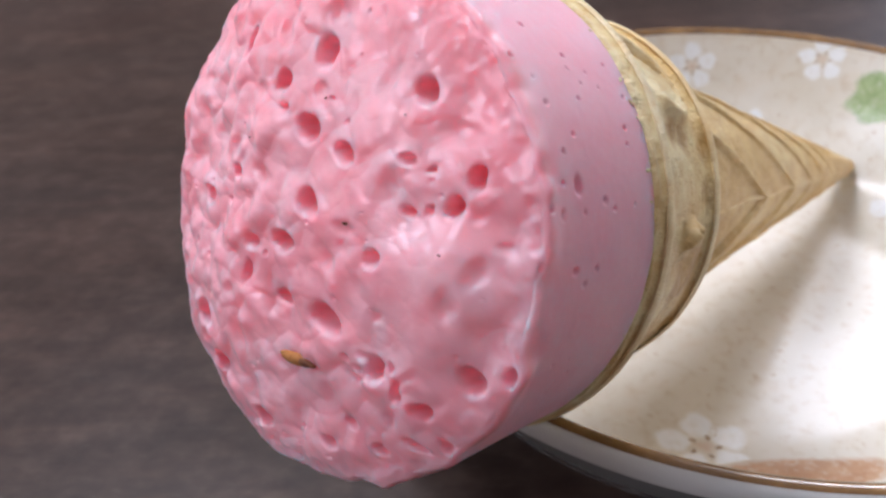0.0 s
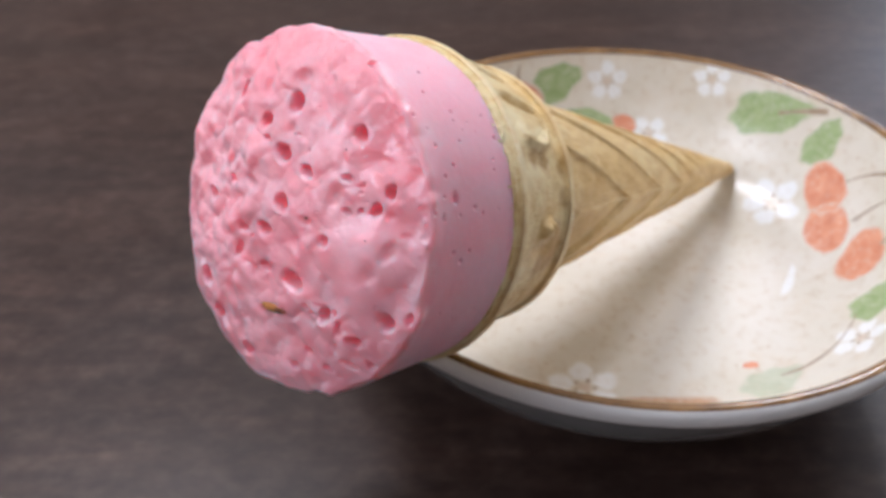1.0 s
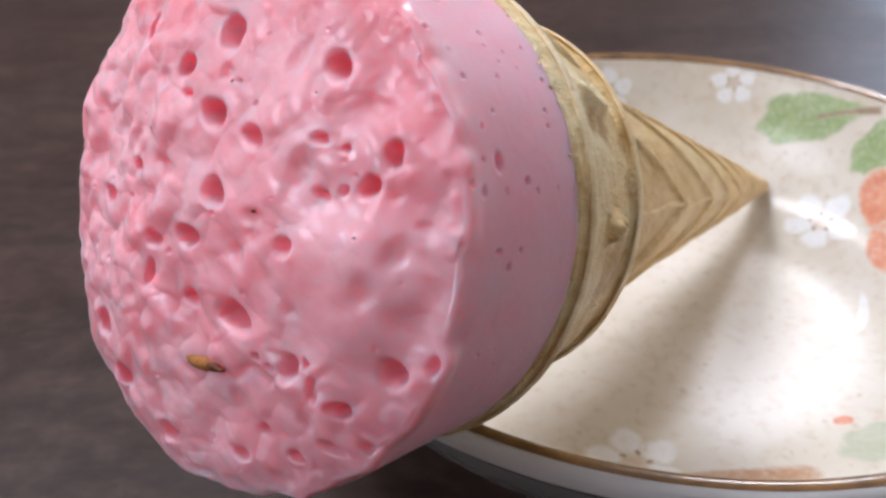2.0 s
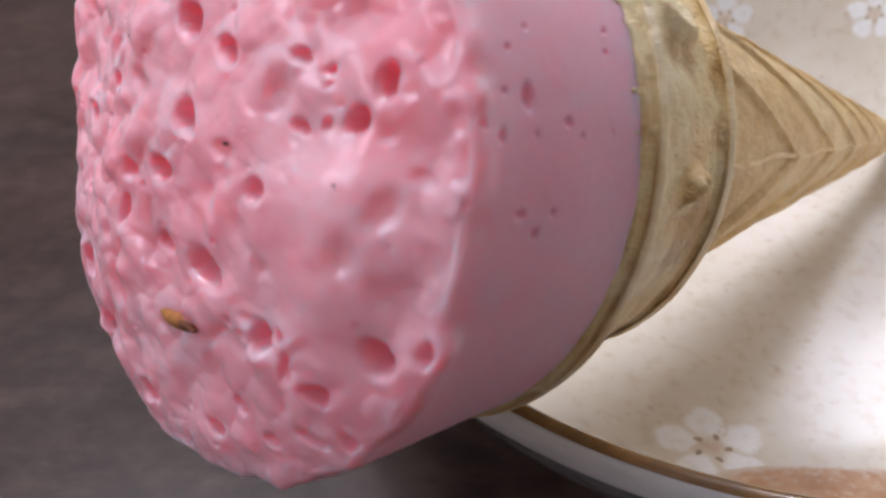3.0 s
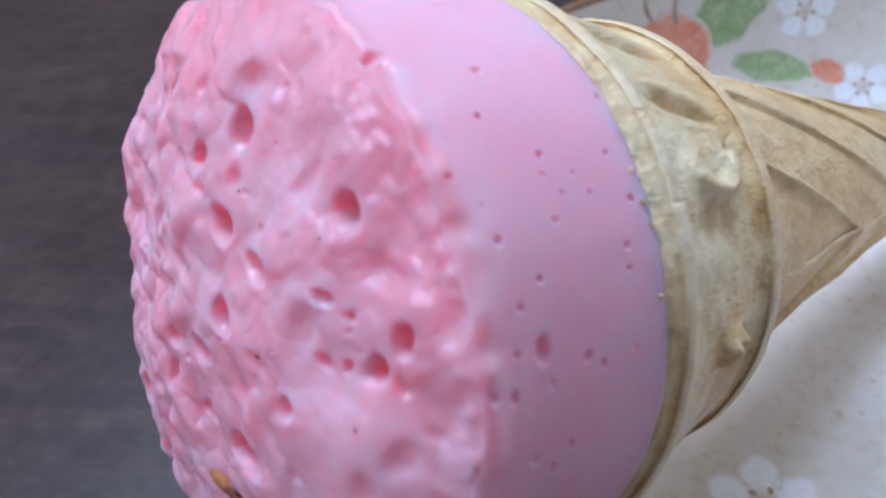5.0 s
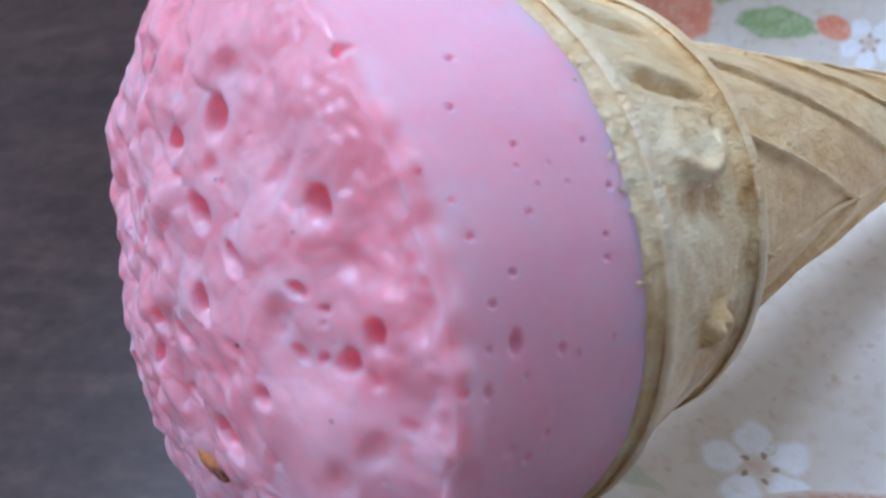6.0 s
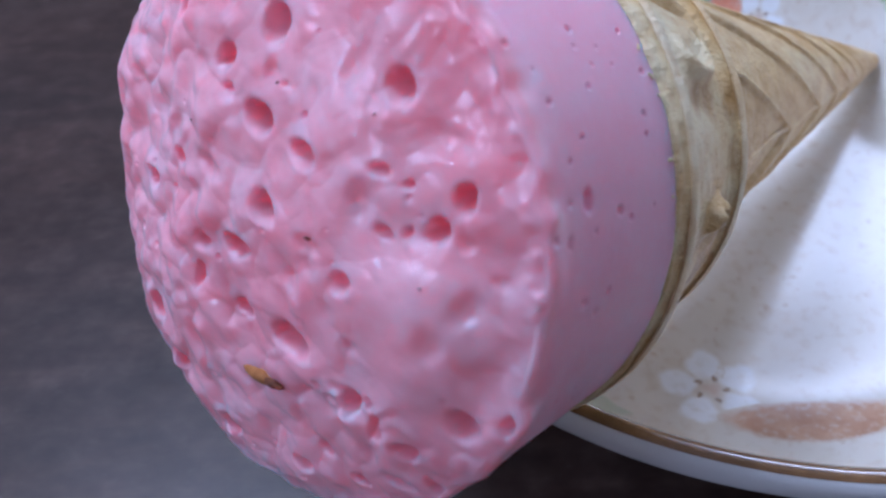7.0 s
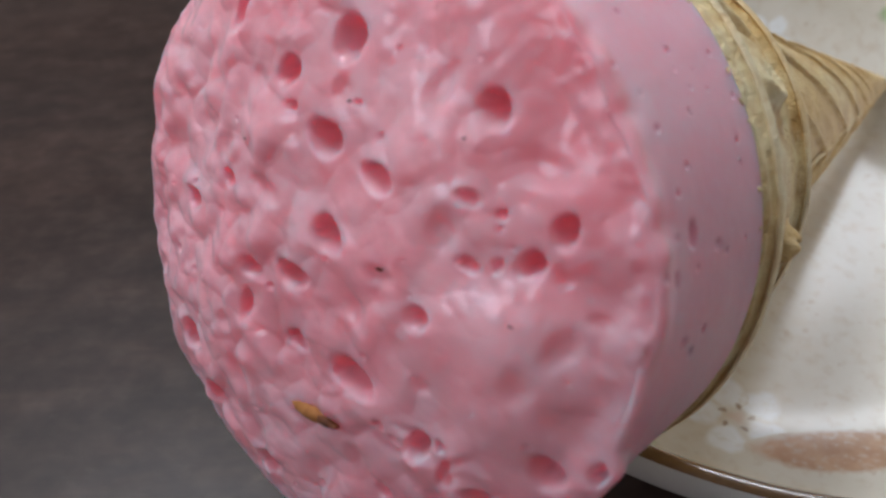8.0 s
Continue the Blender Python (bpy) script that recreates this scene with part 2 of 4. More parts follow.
def wood_material(name, a, b):
    n = Nodes(name)
    tone = n.ramp(n.noise(n.coords((2.0, 30.0, 2.0)), 3.0, 5), [(0.3, a), (0.7, b)])
    return n.set(Base_Color=tone, Roughness=0.5)


def glass_material():
    n = Nodes("window_glass")
    return n.set(Base_Color=(1.0, 1.0, 1.0), Roughness=0.0, Transmission_Weight=1.0, IOR=1.45)


def nut_material(name, dark, pale):
    n = Nodes(name)
    tone = n.ramp(n.noise(n.coords(), 900, 3), [(0.35, dark), (0.65, pale)])
    return n.set(Base_Color=tone, Roughness=0.6, Specular_IOR_Level=0.2)


M_ICE = ice_cream_material()
# collar spots under its pad and bump: baked brown with shade painted in
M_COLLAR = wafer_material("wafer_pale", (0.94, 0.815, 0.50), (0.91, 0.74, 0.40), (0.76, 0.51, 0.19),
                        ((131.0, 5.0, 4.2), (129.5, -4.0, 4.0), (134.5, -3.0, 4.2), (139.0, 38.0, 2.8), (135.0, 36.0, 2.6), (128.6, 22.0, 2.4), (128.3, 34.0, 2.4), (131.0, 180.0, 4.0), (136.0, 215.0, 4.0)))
M_SHELL = wafer_material("wafer_toasted", (0.90, 0.71, 0.37), (0.83, 0.60, 0.26), (0.65, 0.40, 0.13))
M_RIB = wafer_material("wafer_ridge", (0.95, 0.82, 0.53), (0.92, 0.75, 0.43), (0.82, 0.58, 0.26))
M_CREST = wafer_material("wafer_crest", (0.93, 0.78, 0.46), (0.89, 0.69, 0.35), (0.72, 0.47, 0.17))
M_CRUMB = wafer_material("wafer_crumb", (0.92, 0.76, 0.45), (0.86, 0.66, 0.34), (0.68, 0.44, 0.17), (), 0.0)
M_GLAZE, M_WHITE, M_BROWN = glaze_material(), white_glaze_material("white_lip_glaze", (0.70, 0.70, 0.68), (0.78, 0.78, 0.77)), brown_glaze_material()
# outside of the bowl: white glaze greyed in its colour to stand for shade
M_OUTSIDE = white_glaze_material("shade_grey_outer_glaze", (0.30, 0.32, 0.33), (0.37, 0.39, 0.39))
M_PETAL = paint_material("white_enamel", (0.86, 0.87, 0.88), (0.82, 0.84, 0.85), 0.9, 0.0, 0.72)
M_PETAL_FAINT = paint_material("thin_white_enamel", (0.88, 0.89, 0.90), (0.83, 0.85, 0.86), 0.92, 0.0, 0.70)
M_LEAF = paint_material("green_enamel", (0.40, 0.50, 0.25), (0.25, 0.36, 0.14), 0.95, 0.6, 0.85)
M_PALE_LEAF = paint_material("pale_green_enamel", (0.50, 0.56, 0.42), (0.40, 0.48, 0.32), 0.65, 0.3, 0.8)
M_BERRY = paint_material("coral_enamel", (0.78, 0.36, 0.22), (0.64, 0.20, 0.10), 0.95, 0.0, 0.85)
M_OCHRE = paint_material("ochre_enamel", (0.56, 0.34, 0.20), (0.42, 0.21, 0.10), 0.92, 0.0, 0.8)
M_PISTIL = paint_material("pale_ochre_enamel", (0.66, 0.50, 0.40), (0.58, 0.40, 0.30), 0.6, 0.0, 0.3)
M_STEM = paint_material("brown_enamel", (0.34, 0.22, 0.12), (0.22, 0.13, 0.07), 0.85)
M_TABLE = table_material()
M_WALL = plaster_material("wall_plaster", (0.77, 0.74, 0.70), (0.82, 0.80, 0.76))
M_DARK_WALL = wood_material("wall_panelling", (0.15, 0.12, 0.10), (0.24, 0.19, 0.165))
M_CEIL = plaster_material("ceiling_plaster", (0.70, 0.69, 0.66), (0.75, 0.74, 0.72))
M_FLOOR = wood_material("floor_wood", (0.16, 0.10, 0.06), (0.26, 0.17, 0.10))
M_FRAME = plaster_material("white_paint", (0.78, 0.78, 0.76), (0.82, 0.82, 0.80))
M_GLASS = glass_material()
M_DIFFUSER = Nodes("lamp_diffuser").set(Base_Color=(0.8, 0.8, 0.8), Emission_Color=(1.0, 0.97, 0.93), Emission_Strength=5.0)
M_NUT = nut_material("toasted_nut", (0.30, 0.115, 0.03), (0.46, 0.20, 0.06))
M_SKIN = nut_material("nut_skin", (0.09, 0.030, 0.014), (0.17, 0.06, 0.022))


# ---- building helpers ----
def mesh_object(name, verts, faces, material, parent=None, smooth=True, uvs=None, slots=None, closed=False):
    me = bpy.data.meshes.new(name)
    me.from_pydata([tuple(v) for v in verts], [], [tuple(int(i) for i in f) for f in faces])
    if closed:
        bm = bmesh.new()
        bm.from_mesh(me)
        bmesh.ops.recalc_face_normals(bm, faces=bm.faces)
        bm.to_mesh(me)
        bm.free()
    me.materials.append(material)
    for extra in (slots or ()):
        me.materials.append(extra)
    if smooth:
        me.polygons.foreach_set("use_smooth", [True] * len(me.polygons))
    if uvs is not None:
        layer = me.uv_layers.new(name="UVMap")
        index = np.empty(len(me.loops), int)
        me.loops.foreach_get("vertex_index", index)
        layer.data.foreach_set("uv", np.asarray(uvs, float)[index].ravel())
    ob = new(name, me)
    if parent is not None:
        ob.parent = parent
    return ob


def part(name, bm, material, parent, label=""):
    me = bpy.data.meshes.new(name)
    bm.to_mesh(me)
    bm.free()
    me.materials.append(material)
    ob = new(name, me)
    ob.parent = parent
    return tagged(ob, label)


def box_bm(size, at, bevel=0.0):
    bm = bmesh.new()
    bmesh.ops.create_cube(bm, size=1.0, matrix=Matrix.Translation(at) @ Matrix.Diagonal((*size, 1)))
    if bevel:
        bmesh.ops.bevel(bm, geom=list(bm.edges), offset=bevel, segments=3, affect="EDGES", profile=0.5)
    return bm


def grid_faces(rows, cols, wrap=True):
    i = np.arange(rows - 1)[:, None] * cols
    j = np.arange(cols if wrap else cols - 1)[None, :]
    k = (j + 1) % cols
    return np.stack([i + j, i + k, i + cols + k, i + cols + j], axis=-1).reshape(-1, 4)


def value_noise(p, seed=0):
    """Smooth random field in -1..1 over an (N, 3) array."""
    cell = np.floor(p).astype(np.int64)
    f = p - cell
    f = f * f * (3 - 2 * f)
    total = np.zeros(len(p))
    for dx in (0, 1):
        for dy in (0, 1):
            for dz in (0, 1):
                c = cell + (dx, dy, dz)
                h = (c[:, 0] * 374761393 + c[:, 1] * 668265263 + c[:, 2] * 1274126177 + seed * 974634777) & 0xFFFFFFFF
                h = ((h ^ (h >> 13)) * 1103515245) & 0xFFFFFFFF
                h = ((h ^ (h >> 16)) * 69069) & 0xFFFFFFFF
                value = (h & 0xFFFF) / 32767.5 - 1
                w = (f[:, 0] if dx else 1 - f[:, 0]) * (f[:, 1] if dy else 1 - f[:, 1]) * (f[:, 2] if dz else 1 - f[:, 2])
                total += w * value
    return total


def fbm(p, octaves=3, seed=0):
    return sum(value_noise(p * 2.0 ** k + 17.3 * k, seed + k) * 0.5 ** k for k in range(octaves))


def cell_distance(u, v, size, seed):
    """Distance to the nearest of scattered middles, one in each square of that size, in units of the size."""
    gu, gv = np.floor(u / size), np.floor(v / size)
    best = np.full(len(u), 9.0)
    for du in (-1, 0, 1):
        for dv in (-1, 0, 1):
            a, b = (gu + du).astype(np.int64), (gv + dv).astype(np.int64)
            h = (a * 73856093 ^ b * 19349663 ^ seed * 83492791) & 0xFFFFFFFF
            h = ((h ^ (h >> 15)) * 2246822519) & 0xFFFFFFFF
            h = (h ^ (h >> 13)) & 0xFFFFFFFF
            x, y = (a + (h & 0xFFF) / 4096.0), (b + ((h >> 12) & 0xFFF) / 4096.0)
            best = np.minimum(best, np.hypot(u / size - x, v / size - y))
    return best


def smooth_step(a, b, x):
    t = np.clip((x - a) / (b - a), 0, 1)
    return t * t * (3 - 2 * t)


# ---- room ----
def build_room():
    T = 0.12
    mid_x, mid_y, mid_z = (ROOM_W + ROOM_E) / 2, (ROOM_S + ROOM_N) / 2, (FLOOR_Z + CEIL_Z) / 2
    wide, deep, tall = ROOM_E - ROOM_W, ROOM_N - ROOM_S, CEIL_Z - FLOOR_Z

    def slab(name, pieces, material, label, category):
        verts, faces = [], []
        for (x0, x1), (y0, y1), (z0, z1) in pieces:
            b = len(verts)
            verts += [(x, y, z) for x in (x0, x1) for y in (y0, y1) for z in (z0, z1)]
            faces += [[b + i for i in f] for f in ((0, 1, 3, 2), (4, 6, 7, 5), (0, 4, 5, 1), (2, 3, 7, 6), (0, 2, 6, 4), (1, 5, 7, 3))]
        ob = mesh_object(name, verts, faces, material, smooth=False)
        return tagged(ob, label, category, kind="structure")

    slab("floor", [((ROOM_W - T, ROOM_E + T), (ROOM_S - T, ROOM_N + T), (FLOOR_Z - T, FLOOR_Z))], M_FLOOR, "brown wooden floor under the table", "floor")
    slab("ceiling", [((ROOM_W - T, ROOM_E + T), (ROOM_S - T, ROOM_N + T), (CEIL_Z, CEIL_Z + T))], M_CEIL, "plain off-white plaster ceiling of the room", "ceiling")
    # assumed wall out of view, made dark to cut light on the near side
    slab("wall_south", [((ROOM_W - T, ROOM_E + T), (ROOM_S - T, ROOM_S), (FLOOR_Z, CEIL_Z))], M_DARK_WALL, "unseen brown panelled wall, kept dark to hold back light", "wall")
    slab("wall_east", [((ROOM_E, ROOM_E + T), (ROOM_S, ROOM_N), (FLOOR_Z, CEIL_Z))], M_WALL, "plain beige plaster wall of the room", "wall")
    y0, y1, w0, w1 = WEST_WINDOW
    x = (ROOM_W - T, ROOM_W)
    slab("wall_west", [(x, (ROOM_S, y0), (FLOOR_Z, CEIL_Z)), (x, (y1, ROOM_N), (FLOOR_Z, CEIL_Z)),
                       (x, (y0, y1), (FLOOR_Z, w0)), (x, (y0, y1), (w1, CEIL_Z))], M_WALL, "beige plaster wall with a wide window", "wall")
    h0, h1, k0, k1 = HIGH_WINDOW
    s0, s1, g0, g1 = SIDE_WINDOW
    y = (ROOM_N, ROOM_N + T)
    slab("wall_north", [((ROOM_W - T, h0), y, (FLOOR_Z, CEIL_Z)), ((h0, h1), y, (k1, CEIL_Z)), ((h0, h1), y, (g1, k0)), ((h0, s0), y, (FLOOR_Z, g1)),
                        ((h1, s1), y, (g1, CEIL_Z)), ((s0, s1), y, (FLOOR_Z, g0)), ((s1, ROOM_E + T), y, (FLOOR_Z, CEIL_Z))], M_DARK_WALL, "brown wood-panelled wall with two windows", "wall")

    slab("trim_post", [((-0.68, -0.54), (ROOM_N - 0.05, ROOM_N - 0.003), (FLOOR_Z + 0.004, CEIL_Z - 0.004))], M_TABLE, "dark wooden post against the panelled wall", "post")

    def window(name, centre, across, up, axis, label):
        base = new(name)
        base.location = centre
        tagged(base, label, "window", kind="structure")
        bar = 0.035

        def sized(length, height):
            return (length, 0.05, height) if axis == "x" else (0.05, length, height)

        def moved(a, h):
            return (a, 0, h) if axis == "x" else (0, a, h)
        for a in (-1, 1):
            part("window_frame", box_bm(sized(bar, up), moved(a * (across - bar) / 2, 0), 0.004), M_FRAME, base)
            part("window_frame", box_bm(sized(across - 2 * bar, bar), moved(0, a * (up - bar) / 2), 0.004), M_FRAME, base)
        size = (across - 2 * bar, 0.006, up - 2 * bar) if axis == "x" else (0.006, across - 2 * bar, up - 2 * bar)
        pane = part("pane", box_bm(size, (0, 0, 0)), M_GLASS, base)
        pane.visible_shadow = False

    window("window_1", ((h0 + h1) / 2, ROOM_N + 0.06, (k0 + k1) / 2), h1 - h0, k1 - k0, "x", "small high white-framed window with daylight behind it")
    window("window_2", ((s0 + s1) / 2, ROOM_N + 0.06, (g0 + g1) / 2), s1 - s0, g1 - g0, "x", "tall white-framed window with daylight behind it")
    window("window_3", (ROOM_W - 0.06, (y0 + y1) / 2, (w0 + w1) / 2), y1 - y0, w1 - w0, "y", "wide white-framed window with daylight behind it")


def build_unseen_lamp():
    base = new("unseen_ceiling_lamp")
    base.location = LAMP
    tagged(base, "unseen round ceiling lamp, added for light from above", "lamp")
    bm = bmesh.new()
    bmesh.ops.create_cone(bm, cap_ends=True, segments=64, radius1=0.335, radius2=0.31, depth=0.05, matrix=Matrix.Translation((0, 0, 0.025)))
    part("lamp_body", bm, M_FRAME, base)
    v, f = lathe(np.array([(0.315, 0.0), (0.305, -0.018), (0.25, -0.034), (0.15, -0.044), (0.001, -0.046)]), 64)
    tagged(mesh_object("diffuser", v, f, M_DIFFUSER, base), "glowing white diffuser of the unseen lamp")


def build_table():
    base = new("table")
    base.location = (0.05, -0.02, FLOOR_Z)
    tagged(base, "dark-stained wooden table with a satin, fine-grained top", "table")
    height = -FLOOR_Z
    part("tabletop", box_bm((1.5, 0.9, 0.03), (0, 0, height - 0.015), 0.003), M_TABLE, base)
    for x in (-0.68, 0.68):
        for y in (-0.38, 0.38):
            part("leg", box_bm((0.06, 0.06, height - 0.03), (x, y, (height - 0.03) / 2), 0.004), M_TABLE, base)


# ---- dish ----
# inner profile of the bowl, as radius and height
INNER = [(0, 7.5), (20, 7.55), (36, 7.85), (45, 8.6), (52, 10.2), (59, 13.0), (65, 18.5), (70, 26.5), (73.3, 34.5), (74.9, 38.4)]
LIP = [(75.4, 39.9), (76.3, 40.8), (77.3, 41.0), (78.2, 40.6), (78.8, 39.6)]
OUTER = [(79.0, 38.4), (78.8, 37.2), (77.9, 36.1), (76.9, 35.0), (75.9, 33.6), (74.6, 31.0), (72.4, 27.0), (68.6, 21.2), (62.5, 14.6), (55, 9.6), (48.5, 6.8), (45.5, 4.6), (44.8, 1.0), (44.0, 0.0), (40.5, 0.0), (39.8, 1.0), (39.5, 3.6), (0, 3.9)]


def dense(profile, steps):
    """A smooth curve through the points (Catmull-Rom), in metres."""
    p = np.array(profile, float) * 0.001
    q = np.vstack([2 * p[0] - p[1], p, 2 * p[-1] - p[-2]])
    t = np.linspace(0, 1, steps, endpoint=False)[:, None]
    out = [0.5 * ((2 * q[i + 1]) + (q[i + 2] - q[i]) * t + (2 * q[i] - 5 * q[i + 1] + 4 * q[i + 2] - q[i + 3]) * t ** 2
                  + (3 * q[i + 1] - q[i] - 3 * q[i + 2] + q[i + 3]) * t ** 3) for i in range(len(p) - 1)]
    return np.vstack(out + [p[-1:]])


INNER_LINE = dense(INNER + LIP[:2], 12)
INNER_ARC = np.concatenate([[0], np.cumsum(np.linalg.norm(np.diff(INNER_LINE, axis=0), axis=1))])


def on_dish(az, arc, lift=0.0):
    """Points of the bowl's inside, from azimuth (radians) and distance along the profile (metres)."""
    r, z = np.interp(arc, INNER_ARC, INNER_LINE[:, 0]), np.interp(arc, INNER_ARC, INNER_LINE[:, 1])
    e = 0.0008
    dr = np.interp(arc + e, INNER_ARC, INNER_LINE[:, 0]) - np.interp(arc - e, INNER_ARC, INNER_LINE[:, 0])
    dz = np.interp(arc + e, INNER_ARC, INNER_LINE[:, 1]) - np.interp(arc - e, INNER_ARC, INNER_LINE[:, 1])
    size = np.hypot(dr, dz) + 1e-12
    r, z = r - dz / size * lift, z + dr / size * lift
    return np.stack([r * np.cos(az), r * np.sin(az), z], axis=-1)


def lathe(line, segments, wobble=0.0):
    a = np.linspace(0, 2 * math.pi, segments, endpoint=False)
    r, z = line[:, 0][:, None], line[:, 1][:, None]
    k = 1 + wobble * (np.sin(2 * a + 0.7) + 0.5 * np.sin(3 * a + 2.0))[None, :]
    v = np.stack([r * k * np.cos(a), r * k * np.sin(a), z + 0 * a[None, :]], axis=-1).reshape(-1, 3)
    return v, grid_faces(len(line), segments)


def painted(name, outline, az, arc, turn, material, parent, lift=0.000012, label=""):
    """A painted patch on the bowl's inside. outline(angles) gives its edge in metres round its middle."""
    seg, rings = 40, 7
    ang = np.linspace(0, 2 * math.pi, seg, endpoint=False)
    ex, ey = outline(ang)
    c, s = math.cos(turn), math.sin(turn)
    ex, ey = ex * c - ey * s, ex * s + ey * c
    rho = np.linspace(0.02, 1, rings)
    du, dv = (rho[:, None] * ex[None]).ravel(), (rho[:, None] * ey[None]).ravel()
    middle_r = np.interp(arc, INNER_ARC, INNER_LINE[:, 0])
    v = on_dish(az + du / middle_r, arc + dv, lift)
    uv = np.stack([np.repeat(rho, seg), np.tile(ang / 6.2832, rings)], axis=-1)
    faces = [list(f) for f in grid_faces(rings, seg)] + [list(range(seg))[::-1]]
    return tagged(mesh_object(name, v, faces, material, parent, uvs=uv), label)


def oval(a, b, wobble=0.05, seed=0):
    def outline(t):
        k = 1 + wobble * (np.sin(3 * t + seed) + 0.6 * np.sin(5 * t + 2.1 * seed))
        return a * k * np.cos(t), b * k * np.sin(t)
    return outline


def leaf_shape(a, b, seed=0):
    def outline(t):
        k = 1 + 0.05 * np.sin(7 * t + seed) + 0.04 * np.sin(4 * t + 2 * seed)
        return a * np.cos(t) * k, b * np.sin(t) * k * (1 - 0.35 * np.cos(t)) * np.abs(np.sin(t)) ** 0.15
    return outline


def painted_flower(az, arc, size, turn, petal, parent):
    az, arc = radians(az), arc * 0.001
    r = np.interp(arc, INNER_ARC, INNER_LINE[:, 0])
    flower = painted("painted_flower", oval(size * 0.22, size * 0.20, 0.2, az), az, arc, 0, M_PISTIL, parent, 0.00002, "white five-petalled flower painted under the glaze")
    for k in range(5):
        a = turn + k * 2 * math.pi / 5
        painted("petal", oval(size * 0.40, size * 0.37, 0.07, k + az), az + 0.60 * size * math.cos(a) / r, arc + 0.60 * size * math.sin(a), a, petal, flower, 0.000012)
        painted("stamen", oval(size * 0.085, size * 0.055, 0.1, k), az + 0.27 * size * math.cos(a + 0.5) / r, arc + 0.27 * size * math.sin(a + 0.5), a, M_STEM, flower, 0.00003)


def painted_line(a, b, width, bend, parent):
    """A brush-drawn stem between two places of the bowl, each azimuth in degrees and arc in millimetres."""
    n = 16
    t = np.linspace(0, 1, n)
    az = np.radians(a[0] + (b[0] - a[0]) * t) + radians(bend) * np.sin(math.pi * t)
    arc = (a[1] + (b[1] - a[1]) * t) * 0.001
    r = np.interp(arc, INNER_ARC, INNER_LINE[:, 0])
    gu, gv = np.gradient(az * r), np.gradient(arc)
    k = np.hypot(gu, gv)
    w = width * (0.7 + 0.3 * np.sin(5 * t + a[0]))
    rows = [on_dish(az + side * w * -gv / k / r, arc + side * w * gu / k, 0.00003) for side in (-1, 0, 1)]
    uv = np.concatenate([np.stack([np.full(n, e), t], axis=-1) for e in (0.95, 0.2, 0.95)])
    return mesh_object("painted_stem", np.vstack(rows), grid_faces(3, n, False)[:, ::-1], M_STEM, parent, uvs=uv)


